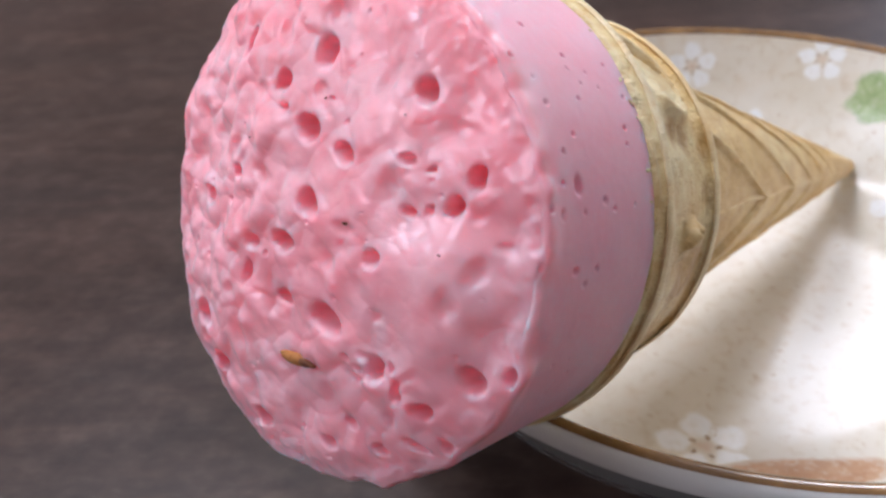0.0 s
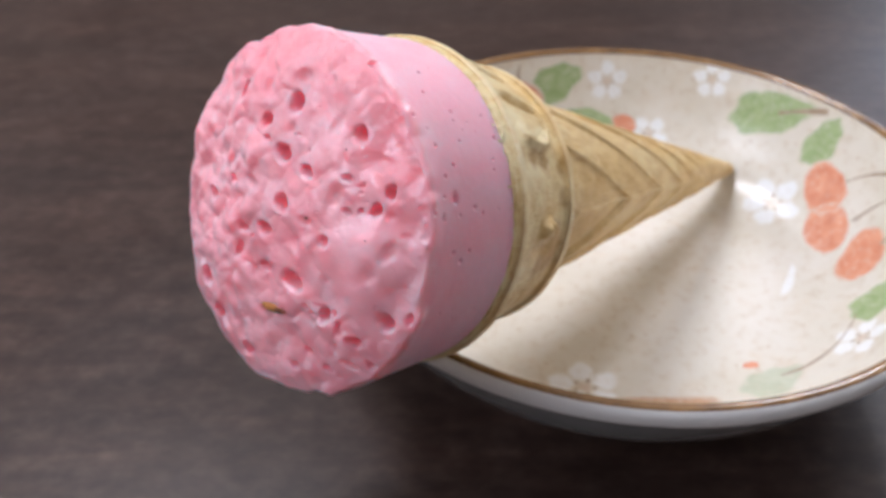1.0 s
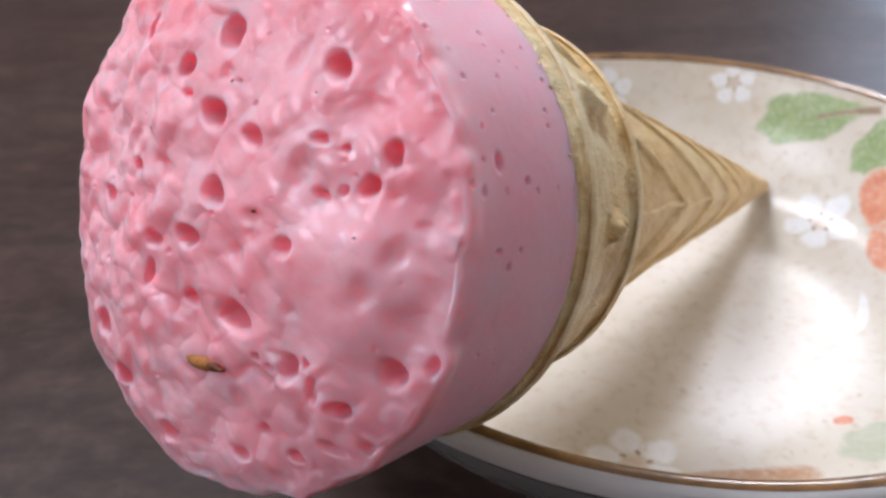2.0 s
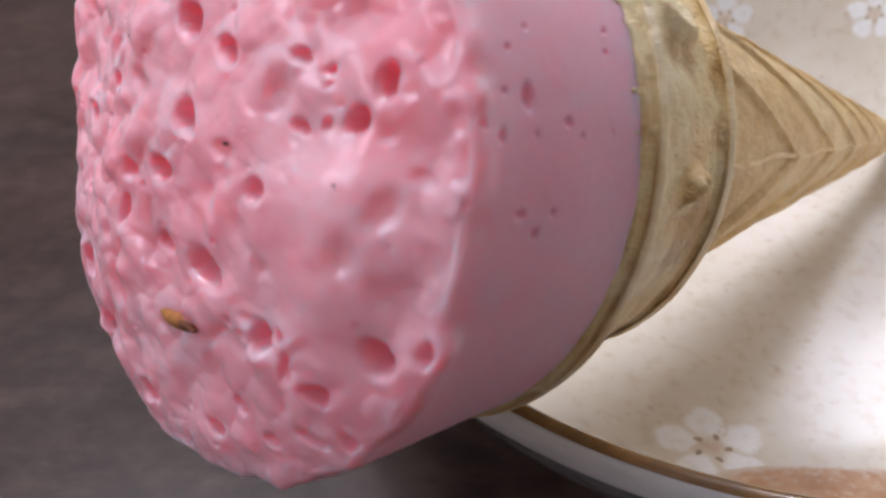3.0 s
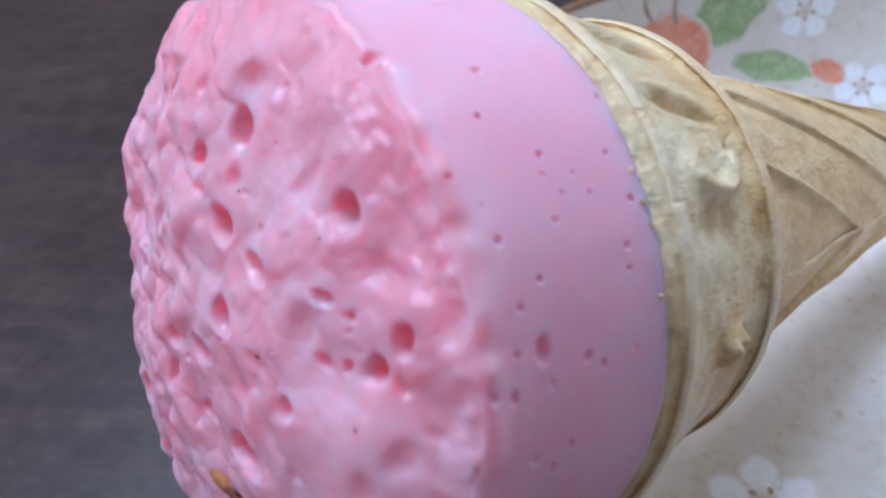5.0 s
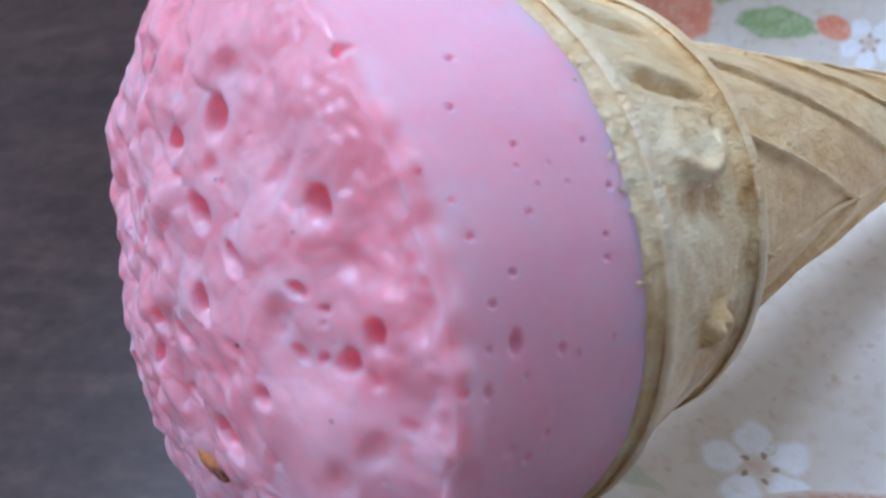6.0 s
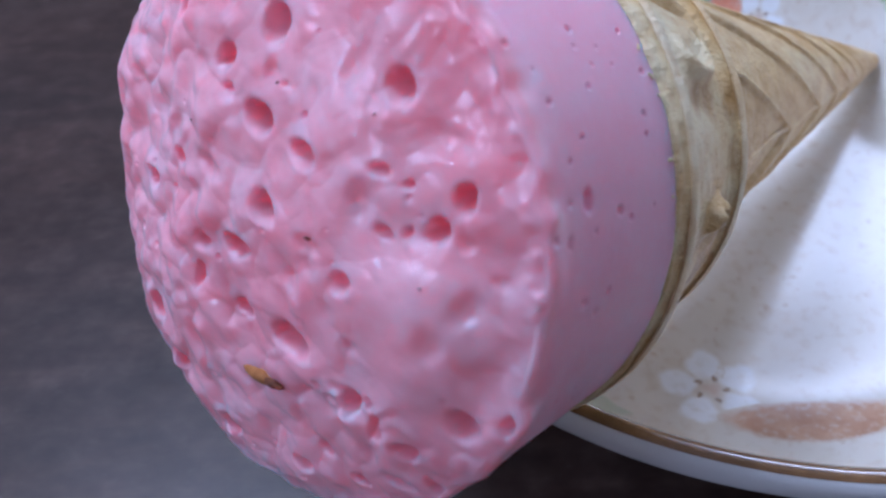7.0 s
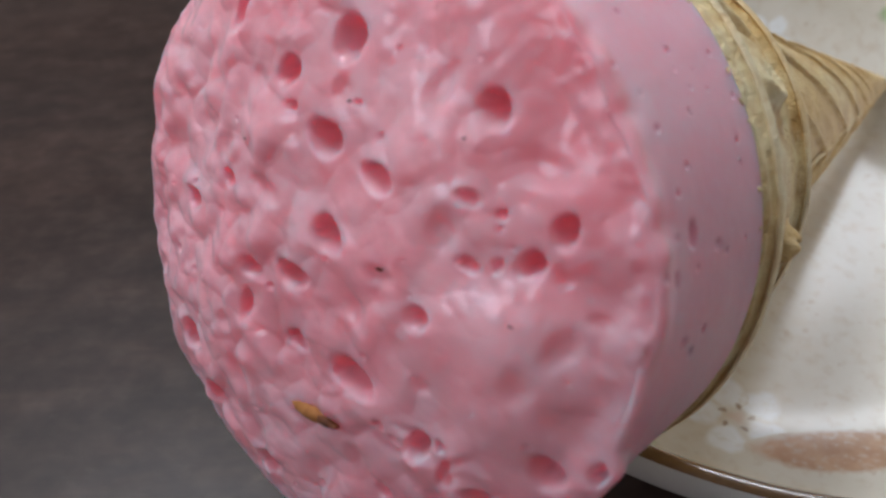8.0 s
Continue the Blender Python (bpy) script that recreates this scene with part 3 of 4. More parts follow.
def build_dish():
    dish = new("dish")
    dish.location = (0, -0.001, 0)
    tagged(dish, "cream ceramic dish painted with flowers and berries, on the table", "dish")
    v, f = lathe(INNER_LINE[1:], 256)
    inner = np.vstack([v, [(0, 0, 0.0075)]])
    fan = [(len(v), (k + 1) % 256, k) for k in range(256)][::1]
    mesh_object("bowl_inside", inner, [list(q)[::-1] for q in f] + [q[::-1] for q in fan], M_GLAZE, dish)
    lip = dense(LIP[1:] + OUTER[:4], 8)
    band = dense([(75.40, 40.06), (75.85, 40.60), (76.35, 41.00), (76.9, 41.15), (77.5, 41.12), (78.05, 40.86)], 6)
    v, f = lathe(lip, 256)
    mesh_object("lip", v, f[:, ::-1], M_WHITE, dish)
    v, f = lathe(band, 256)
    tagged(mesh_object("rim_band", v, f, M_BROWN, dish), "brown glazed line round the rim")
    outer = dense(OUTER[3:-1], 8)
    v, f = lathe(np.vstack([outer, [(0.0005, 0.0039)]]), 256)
    tagged(mesh_object("bowl_outside", v, f[:, ::-1], M_OUTSIDE, dish), "glazed outside with a foot ring, greyed to stand for shade")
    for az, arc, size, turn, petal in ((84.5, 83.5, 0.0068, 0.3, M_PETAL), (72.0, 67.5, 0.0065, 0.9, M_PETAL), (59.0, 88.0, 0.0062, 0.1, M_PETAL),
                                (29.3, 59.5, 0.0092, 0.5, M_PETAL), (-108.2, 43.0, 0.0095, 0.56, M_PETAL_FAINT), (-32.0, 64.5, 0.0075, 0.2, M_PETAL_FAINT)):
        painted_flower(az, arc, size, turn, petal, dish)
    for az, arc, a, b, turn, m in ((97.3, 83.5, 0.0095, 0.0062, 2.7, M_LEAF), (88.5, 70.8, 0.0105, 0.0036, 3.3, M_LEAF),
                                   (42.5, 83.5, 0.0140, 0.0068, 2.75, M_LEAF), (27.6, 82.0, 0.0088, 0.0052, 1.75, M_LEAF),
                                   (-19.7, 68.0, 0.0085, 0.0060, 1.2, M_LEAF), (-53.0, 52.0, 0.0095, 0.0052, 0.2, M_PALE_LEAF),
                                   (-127.8, 56.6, 0.0072, 0.0027, -0.2, M_PALE_LEAF)):
        painted("painted_leaf", leaf_shape(a, b, az), radians(az), arc * 0.001, turn, m, dish, 0.000012, "green painted leaf")
    for az, arc, a, b, turn, m in ((109.0, 77.0, 0.0105, 0.0088, 0.3, M_BERRY), (79.0, 70.2, 0.0042, 0.0028, 0.4, M_BERRY),
                                   (20.2, 71.5, 0.0088, 0.0068, 0.5, M_BERRY), (10.9, 63.6, 0.0088, 0.0068, 0.4, M_BERRY),
                                   (-3.2, 66.9, 0.0090, 0.0068, 0.9, M_BERRY), (-51.1, 44.3, 0.0022, 0.0014, 0.5, M_BERRY),
                                   (-87.5, 49.3, 0.0165, 0.0050, 0.03, M_OCHRE)):
        name, label = ("painted_patch", "ochre brown painted ground patch") if m is M_OCHRE else ("painted_berry", "coral red painted berry")
        painted(name, oval(a, b, 0.03, az), radians(az), arc * 0.001, turn, m, dish, 0.00002, label)
    painted("white_streak", oval(0.0078, 0.0013, 0.08, 2), radians(-4.0), 0.0473, 0.44, M_PETAL, dish, 0.000012, "narrow white streak on the bowl inside")
    for a, b, width, bend in (((16.5, 76.5), (5, 88), 0.0006, 1.5), ((7.5, 70), (1, 86), 0.0006, 1.0), ((-4, 72.5), (-6, 86), 0.0006, 1.0),
                              ((41, 84), (30, 90), 0.0011, 0.6), ((112, 84.5), (113, 90), 0.0008, 0.4), ((107.5, 83), (107, 90), 0.0009, 0.4),
                              ((-50, 52), (-22, 62), 0.0005, -2.0)):
        painted_line(a, b, width, bend, dish)


# ---- ice cream cone ----
# lengths in millimetres from the wafer's tip along its axis
TIP = (0.0412, 0.0423, 0.0158)
AXIS = Vector((-0.6588, -0.6533, 0.3730)).normalized()
S_EDGE, R_EDGE, S_JOIN, R_JOIN, S_BAND, R_BAND, R_SHELL = 169.2, 30.4, 149.1, 29.3, 125.6, 24.9, 21.5
# air holes of the bitten face: across, up, half-width, half-height
DEEP_HOLES = [(-0.5, 11.0, 1.55, 1.4), (12.7, 18.8, 1.1, 1.25), (20.9, 12.8, 0.9, 1.05), (2.6, 3.8, 1.6, 1.3), (5.6, 10.3, 1.7, 0.95),
              (-6.5, 14.4, 1.2, 1.15), (-1.3, 19.0, 1.4, 1.5), (-14.5, 16.7, 1.0, 1.5), (19.5, 9.4, 0.9, 1.0), (-0.5, -1.8, 1.7, 1.1),
              (-5.6, -7.8, 0.6, 1.6), (-14.6, -17.6, 1.4, 1.4), (0.9, -8.2, 1.2, 0.8), (8.0, -7.4, 2.3, 1.3), (-10.6, -22.6, 1.2, 1.1),
              (-16.6, -2.5, 1.1, 0.9), (-11.1, 2.4, 0.9, 0.7), (15.7, -9.8, 0.9, 1.1), (25.7, -6.3, 1.2, 1.2), (28.9, -4.2, 0.45, 1.1), (21.7, -12.0, 1.2, 0.85)]
SMALL_HOLES = [(13.6, 12.2, 0.85, 0.65), (16.2, 11.9, 0.44, 0.38), (15.2, 7.4, 0.85, 0.55), (13.0, 1.7, 1.1, 0.9), (-5.1, 11.8, 0.8, 0.45), (17.3, 8.3, 0.4, 0.6),
               (18.4, -10.9, 0.5, 1.2), (11.8, -10.3, 0.5, 0.45), (1.5, 14.6, 0.45, 0.25), (-1.4, -25.6, 1.4, 1.1), (12.7, -18.5, 0.95, 0.65), (10.2, -22.5, 1.2, 0.7),
               (17.0, -19.7, 1.1, 0.65), (21.3, -16.6, 1.3, 0.7), (24.8, -15.1, 1.1, 0.75), (13.6, -10.8, 0.7, 0.45), (17.6, -8.7, 0.5, 0.6), (19.0, -11.7, 0.4, 0.85),
               (3.9, -28.4, 1.4, 0.6), (-5.7, -4.0, 1.0, 0.9), (-13.5, -25.0, 0.8, 0.8)]
SOFT_HOLLOWS = [(-8.2, 18.9, 1.4, 1.3), (8.3, 18.4, 0.95, 1.9), (12.6, 9.0, 1.2, 1.6), (-9.8, 12.3, 1.0, 1.2), (-12.3, 4.9, 1.0, 1.3), (-24.5, 2.4, 2.4, 2.6), (-18.0, -8.3, 1.1, 1.2),
                (22.2, 0.3, 1.2, 1.4), (23.6, 16.4, 1.4, 1.5), (-5.8, 3.7, 1.8, 1.0), (24.0, 4.4, 1.0, 1.6), (8.5, 3.0, 1.3, 0.8), (7.2, -1.3, 1.4, 1.2), (18.1, -15.0, 0.9, 1.0),
                (15.4, -9.0, 1.6, 0.6), (26.5, -1.7, 1.6, 2.1), (9.1, -16.3, 1.0, 1.3), (-1.2, 22.9, 1.2, 1.1), (-16.8, 4.2, 2.2, 1.7), (17.6, 16.0, 1.9, 1.2)]
# dark flecks on it: across, up, half-length, turn
FLECKS = [(0.7, 14.3, 0.28, 0.9), (8.5, 3.6, 0.46, 0.3), (20.2, 4.9, 0.24, 0.0), (-9.2, 7.0, 0.22, 0.5), (11.7, 15.9, 0.22, 0.8)]
# air holes of the moulded side: along, round (degrees), half-length, half-width
SIDE_HOLES = [(163.4, 26.8, 0.72, 1.15), (158.8, 23.3, 0.50, 0.47), (157.1, 21.4, 0.34, 0.32), (166.0, 27.4, 0.36, 0.32), (168.6, 23.3, 0.45, 0.48), (166.4, 21.9, 0.46, 0.68),
              (170.0, 13.4, 0.8, 0.6), (164.0, 11.2, 0.62, 0.44), (162.0, 8.2, 0.45, 0.48), (160.2, 10.8, 0.38, 0.4), (165.1, 33.1, 0.36, 0.34), (165.7, 42.2, 0.38, 0.33),
              (168.1, 51.6, 0.38, 0.34), (163.2, 59.7, 0.38, 0.34), (160.7, 67.9, 0.55, 0.36), (159.1, 52.8, 0.38, 0.32), (159.9, 43.2, 0.36, 0.28), (152.0, 51.5, 0.30, 0.27),
              (152.8, 37.0, 0.32, 0.30), (153.1, 33.7, 0.36, 0.26), (150.9, 43.9, 0.40, 0.34), (162.8, 36.1, 0.38, 0.3), (169.6, 71.3, 1.75, 0.60)]
SIDE_PINHOLES = [(159.7, 49.7, 0.30), (156.5, 49.2, 0.26), (158.3, 46.5, 0.26), (155.3, 45.9, 0.24), (162.7, 21.7, 0.36), (166.3, 47.2, 0.28), (157.4, 70.6, 0.27), (153.1, 21.6, 0.28)]


def cavity(k):
    """A round-bottomed hole of depth 1 whose soft edge lies about k = 1."""
    return np.exp(-(np.minimum(k, 3.0) / 0.84) ** 3.0)


def swelling(angle):
    """How far the lower rim of the bite stands proud, round the axis."""
    return np.exp(-((((angle - radians(245) + math.pi) % (2 * math.pi)) - math.pi) / 0.85) ** 2)


def build_ice_cream(cone):
    rng = np.random.RandomState(5)
    seg = 1200
    theta = np.linspace(0, 2 * math.pi, seg, endpoint=False)
    face_r = np.concatenate([[0.05], np.linspace(0.3, R_EDGE - 0.72, 214)])
    # bitten face
    rr, tt = np.meshgrid(face_r, theta, indexing="ij")
    u, v = (rr * np.cos(tt)).ravel(), (rr * np.sin(tt)).ravel()
    q = rr.ravel() / R_EDGE
    p = np.stack([u, v, 0 * u], axis=-1)
    edge = 1 - 0.75 * smooth_step(0.88, 0.975, q)
    west = 1 - smooth_step(-14.0, 8.0, u)
    h = 174.6 - 5.3 * q ** 2.6
    h += edge * (0.8 * fbm(p / 9.0, 2, 3) + 0.9 * np.exp(-(((u + 5) / 12) ** 2 + (v / 16) ** 2)))
    # silky froth: broad soft swellings, a little livelier towards one side
    froth = 0.16 * value_noise(p / 3.1, 31) + (0.07 + 0.17 * west) * value_noise(p / 1.7, 32) + 0.045 * value_noise(p / 0.8, 34)
    for _ in range(620):
        r0, a0, size = R_EDGE * math.sqrt(rng.rand()), rng.rand() * 6.2832, 0.8 + 1.3 * rng.rand() ** 2.0
        x0, y0, amount = r0 * math.cos(a0), r0 * math.sin(a0), 0.20 * (rng.rand() - 0.25)
        amount *= 0.75 + 1.2 * (x0 < 0)
        near = (np.abs(u - x0) < 2.3 * size) & (np.abs(v - y0) < 2.3 * size)
        froth[near] += amount * size ** 0.6 * np.exp(-((u[near] - x0) ** 2 + (v[near] - y0) ** 2) / size ** 2)
    # rounded lumps with narrow creases between them
    jitter = np.stack([value_noise(p / 2.6, 36), value_noise(p / 2.6, 37)], axis=0)
    for size, tall, seed in ((5.2, 0.62, 7), (2.9, 0.34, 8)):
        far = np.clip(cell_distance(u + 1.1 * jitter[0], v + 1.1 * jitter[1], size, seed), 0, 0.85)
        froth += tall * (1 - far ** 2 * 1.3) * (0.60 + 0.40 * np.maximum(west, smooth_step(4.0, 14.0, -v)))
    froth -= froth.mean()
    lobe = np.exp(-(((u - 21.0) / 7.0) ** 2 + ((v - 0.5) / 7.0) ** 2) ** 2)
    h += edge * (froth * (1 - 0.55 * lobe) + 0.8 * lobe)
    h += (0.16 * value_noise(p / 1.5, 38) + 0.10 * value_noise(p / 0.75, 39)) * smooth_step(0.84, 0.94, q)
    across = np.clip((u - 6.5) / 17.0, 0, 1)
    crease = np.exp(-((v + 14.3 - 6.5 * across - 0.7 * np.sin(u * 1.3)) / 0.8) ** 2) * smooth_step(5.5, 8.0, u) * (1 - smooth_step(18.0, 24.0, u))
    h -= 0.45 * crease
    holes = [(a, b, c, d, 2.5 * min(c, d) + 0.5) for a, b, c, d in DEEP_HOLES] + [(a, b, c, d, 1.7 * min(c, d) + 0.2) for a, b, c, d in SMALL_HOLES]
    for _ in range(46):
        r0, a0, size = R_EDGE * math.sqrt(rng.rand()) * 0.95, rng.rand() * 6.2832, 0.16 + 0.30 * rng.rand() ** 2
        holes.append((r0 * math.cos(a0), r0 * math.sin(a0), size * (0.85 + 0.4 * rng.rand()), size * (0.85 + 0.4 * rng.rand()), 0.9 * size))
    soft = [(a, b, c, d, 0.55) for a, b, c, d in SOFT_HOLLOWS]
    for _ in range(26):
        r0, a0, size = R_EDGE * math.sqrt(rng.rand()) * 0.97, rng.rand() * 6.2832, 0.6 + 0.9 * rng.rand()
        soft.append((r0 * math.cos(a0), r0 * math.sin(a0), size * (0.8 + 0.5 * rng.rand()), size * (0.8 + 0.5 * rng.rand()), 0.12 + 0.22 * rng.rand()))

    def about(a, b, c, d):
        near = (np.abs(u - a) < 2.6 * c) & (np.abs(v - b) < 2.6 * d)
        x, y = (u[near] - a) / c, (v[near] - b) / d
        turn = np.arctan2(y, x)
        return near, np.hypot(x, y) * (1 + 0.05 * np.sin(3 * turn + a * 7) + 0.08 * np.sin(2 * turn + b * 5)), turn

    for a, b, c, d, deep in soft:
        near, k, turn = about(a, b, c, d)
        h[near] -= deep * np.exp(-np.abs(k) ** 3)
    for a, b, c, d, deep in holes:
        near, k, turn = about(a, b, c, d)
        h[near] -= deep * cavity(k * (1 + 0.12 * np.sin(turn)))
    rim = np.stack([np.cos(tt).ravel(), np.sin(tt).ravel(), 0 * u], axis=-1)
    ragged = (0.55 * value_noise(rim * 7, 41) + 0.36 * value_noise(rim * 16, 42)) * q ** 5
    face = np.stack([u * (1 + ragged / R_EDGE), v * (1 + ragged / R_EDGE), h], axis=-1)
    face[:, 2] += 1.7 * swelling(tt.ravel()) * np.minimum(q / 0.976, 1.0) ** 3
    # rounded edge and moulded side
    s_line = np.concatenate([S_EDGE + 0.30 - 0.9 * (1 - np.cos(np.linspace(0.2, 1.571, 10))), np.linspace(S_EDGE - 0.75, S_JOIN - 3.0, 136)])
    r_line = np.interp(s_line, [S_JOIN - 3, S_JOIN, S_EDGE - 0.9, S_EDGE], [R_JOIN - 0.9, R_JOIN, R_EDGE - 0.05, R_EDGE - 0.05])
    r_line[:10] = R_EDGE - 0.80 + 0.75 * np.sin(np.linspace(0.2, 1.571, 10))
    ss, t2 = np.meshgrid(s_line, theta, indexing="ij")
    sr, ta = ss.ravel(), t2.ravel()
    rad = np.repeat(r_line, seg)
    pt = np.stack([rad * np.cos(ta), rad * np.sin(ta), sr], axis=-1)
    top = smooth_step(S_EDGE - 3.0, S_EDGE, sr)
    rim = np.stack([np.cos(ta), np.sin(ta), 0 * ta], axis=-1)
    dr = 0.08 * fbm(pt / 7.0, 2, 51) + 0.018 * fbm(pt / 1.2, 2, 55) + 0.10 * top * fbm(pt / 1.9, 2, 57) + top * (0.55 * value_noise(rim * 7, 41) + 0.36 * value_noise(rim * 16, 42))
    specks = [(a, b, 0.88 * c, 0.88 * d, 1.1 * min(c, d) + 0.12) for a, b, c, d in SIDE_HOLES] + [(a, b, 0.9 * c, 0.9 * c, 0.22) for a, b, c in SIDE_PINHOLES]
    for _ in range(70):
        size = 0.16 + 0.12 * rng.rand() ** 2
        specks.append((S_JOIN + 0.6 + (S_EDGE - S_JOIN - 2.0) * rng.rand(), 90 + 270 * rng.rand(), size, size, 0.15))
    for a, b, c, d, deep in specks:
        turn = (ta - radians(b) + math.pi) % (2 * math.pi) - math.pi
        near = (np.abs(sr - a) < 2 * c) & (np.abs(turn) * R_EDGE < 2 * d)
        k = np.sqrt(((sr[near] - a) / c) ** 2 + (turn[near] * R_EDGE / d) ** 2)
        dr[near] -= deep * cavity(k)
    side = np.stack([(rad + dr) * np.cos(ta), (rad + dr) * np.sin(ta), sr], axis=-1)
    rows = len(face_r) + len(s_line)
    side[:, 2] += 1.7 * swelling(ta) * smooth_step(S_EDGE - 5, S_EDGE, sr)
    verts = np.vstack([face, side])
    lean = np.clip((verts[:, 2] - S_JOIN) / (S_EDGE - S_JOIN), 0, 1.3)
    verts[:, 0] -= 0.20 * lean
    verts[:, 1] -= 0.60 * lean
    verts *= 0.001
    faces = [list(f) for f in grid_faces(rows, seg)[:, ::-1]] + [list(range(seg))]
    ob = mesh_object("ice_cream", verts, faces, M_ICE, cone)
    tagged(ob, "pink strawberry ice cream, bitten across, full of air holes")
    def on_bite(x, y):
        return Vector(verts[np.argmin((u - x) ** 2 + (v - y) ** 2)])

    # nut fragment in the face
    bm = bmesh.new()
    bmesh.ops.create_icosphere(bm, subdivisions=3, radius=1.0)
    for w in bm.verts:
        w.co *= 1 + 0.18 * noise.noise(w.co * 2.3)
    place = Matrix.Translation(on_bite(3.9, -14.5)) @ Matrix.Rotation(radians(11), 4, "Z") @ Matrix.Diagonal((0.0024, 0.00075, 0.0007, 1))
    bm.transform(place)
    for f in bm.faces:
        f.smooth = True
    nut = part("nut_piece", bm, M_NUT, ob, "small brown nut fragment stuck in the ice cream")
    bm = bmesh.new()
    bmesh.ops.create_icosphere(bm, subdivisions=3, radius=1.0)
    for w in bm.verts:
        w.co *= 1 + 0.25 * noise.noise(w.co * 1.9 + Vector((4, 0, 0)))
        w.co.y *= 1 - 0.4 * max(w.co.x, 0)
    bm.transform(Matrix.Translation(on_bite(6.1, -14.1)) @ Matrix.Rotation(radians(9), 4, "Z") @ Matrix.Diagonal((0.0015, 0.00048, 0.0006, 1)))
    for f in bm.faces:
        f.smooth = True
    part("nut_skin", bm, M_SKIN, nut, "dark brown tip of the nut")
    # dark specks on the bite
    for x, y, size, turn in FLECKS:
        bm = bmesh.new()
        bmesh.ops.create_icosphere(bm, subdivisions=2, radius=1.0)
        bm.transform(Matrix.Translation(on_bite(x, y)) @ Matrix.Rotation(turn, 4, "Z") @ Matrix.Diagonal((0.001 * size, 0.00045 * size, 0.00025 * size, 1)))
        part("fleck", bm, M_SKIN, ob, "tiny dark fleck")


def build_wafer(cone):
    seg = 480
    theta = np.linspace(0, 2 * math.pi, seg, endpoint=False)
    # collar: a plain band with pressed marks, a raised line near its mouth and a raised lower edge
    s_line = np.concatenate([np.linspace(S_JOIN + 0.6, S_JOIN - 0.2, 5), np.linspace(S_JOIN - 0.5, S_BAND + 0.2, 80), np.linspace(S_BAND, S_BAND - 1.0, 6)])
    ss, tt = np.meshgrid(s_line, theta, indexing="ij")
    s, t = ss.ravel(), tt.ravel()

    def collar_radius(at):
        r = np.interp(at, [S_BAND - 1.0, S_BAND - 0.5, S_BAND, S_BAND + 0.6, S_BAND + 2.5, S_JOIN - 5.0, S_JOIN - 0.6, S_JOIN + 0.6],
                      [R_SHELL - 0.3, R_BAND - 0.9, R_BAND + 0.05, R_BAND + 0.35, R_BAND + 0.15, R_JOIN - 0.65, R_JOIN + 0.15, R_JOIN - 0.5])
        return r + 0.80 * np.exp(-((at - S_JOIN + 2.9) / 1.0) ** 2) + 0.48 * np.exp(-((at - S_BAND - 0.7) / 1.0) ** 2)

    r = collar_radius(s)
    pt = np.stack([r * np.cos(t), r * np.sin(t), s], axis=-1)
    r = r + 0.16 * fbm(pt / 6.0, 3, 61) + 0.06 * fbm(pt / 1.5, 2, 63)
    mouth = smooth_step(S_JOIN - 2.5, S_JOIN, s)
    r += mouth * 0.25 * value_noise(pt / 1.3, 65)
    lower = 1 - smooth_step(S_BAND + 0.2, S_BAND + 3.2, s)
    r += lower * (0.26 * value_noise(pt / 1.2, 69) + 0.16 * value_noise(pt / 0.6, 70))
    for back in (0.0, 180.0):
        def local(along, round_):
            a = (t - radians(round_ + back) + math.pi) % (2 * math.pi) - math.pi
            return s - along, a * 26.0
        # an oval pad, flat inside, with a thick lip below it and a hollow under that
        x, y = local(135.6, 47.3)
        k = np.sqrt((x / 4.7) ** 2 + (y / 2.5) ** 2)
        low = 0.5 - 0.5 * np.sin(np.arctan2(y / 2.5, x / 4.7 + 1e-9) - 0.12)
        r += 1.25 * np.exp(-((k - 0.92) / 0.30) ** 2) * (0.10 + 0.90 * low ** 1.2) + 0.25 * np.exp(-(k / 0.85) ** 8)
        r -= 0.60 * np.exp(-(((x - 1.6) / 5.0) ** 2 + ((y + 5.2) / 1.7) ** 2))
        r -= 1.0 * np.exp(-(((x + 5.0 + 0.5 * (y - 1.4)) / 0.6) ** 2 + ((y - 1.4) / 1.1) ** 2))
        x, y = local(135.6, 11.0)
        r += 1.7 * np.exp(-((np.abs(x + 0.35 * y) / 1.7) ** 3 + (np.abs(y) / 1.5) ** 4)) * (1 + 0.5 * value_noise(pt / 1.1, 66))
        r -= 0.55 * np.exp(-(((x - 0.6) / 3.4) ** 2 + ((y + 3.4) / 1.4) ** 2))
        for along, round_ in ((136.2, 60.0), (138.0, 78.0)):
            x, y = local(along, round_)
            c, sn = math.cos(0.20), math.sin(0.20)
            x, y = x * c + y * sn, y * c - x * sn
            r += -0.85 * np.exp(-((np.abs(x) / 5.6) ** 4 + (np.abs(y + 0.25 * value_noise(pt / 1.6, 64)) / 0.62) ** 2)) + 0.50 * np.exp(-((np.abs(x) / 6.0) ** 4 + ((y - 1.7) / 0.75) ** 2))
    s = s + (mouth + 0.6 * lower) * (0.45 * value_noise(pt / 2.2, 67) + 0.25 * value_noise(pt / 0.8, 68))
    verts = np.stack([r * np.cos(t), r * np.sin(t), s], axis=-1) * 0.001
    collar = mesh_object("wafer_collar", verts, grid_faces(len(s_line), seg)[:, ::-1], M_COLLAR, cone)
    tagged(collar, "pale wafer band with pressed marks")
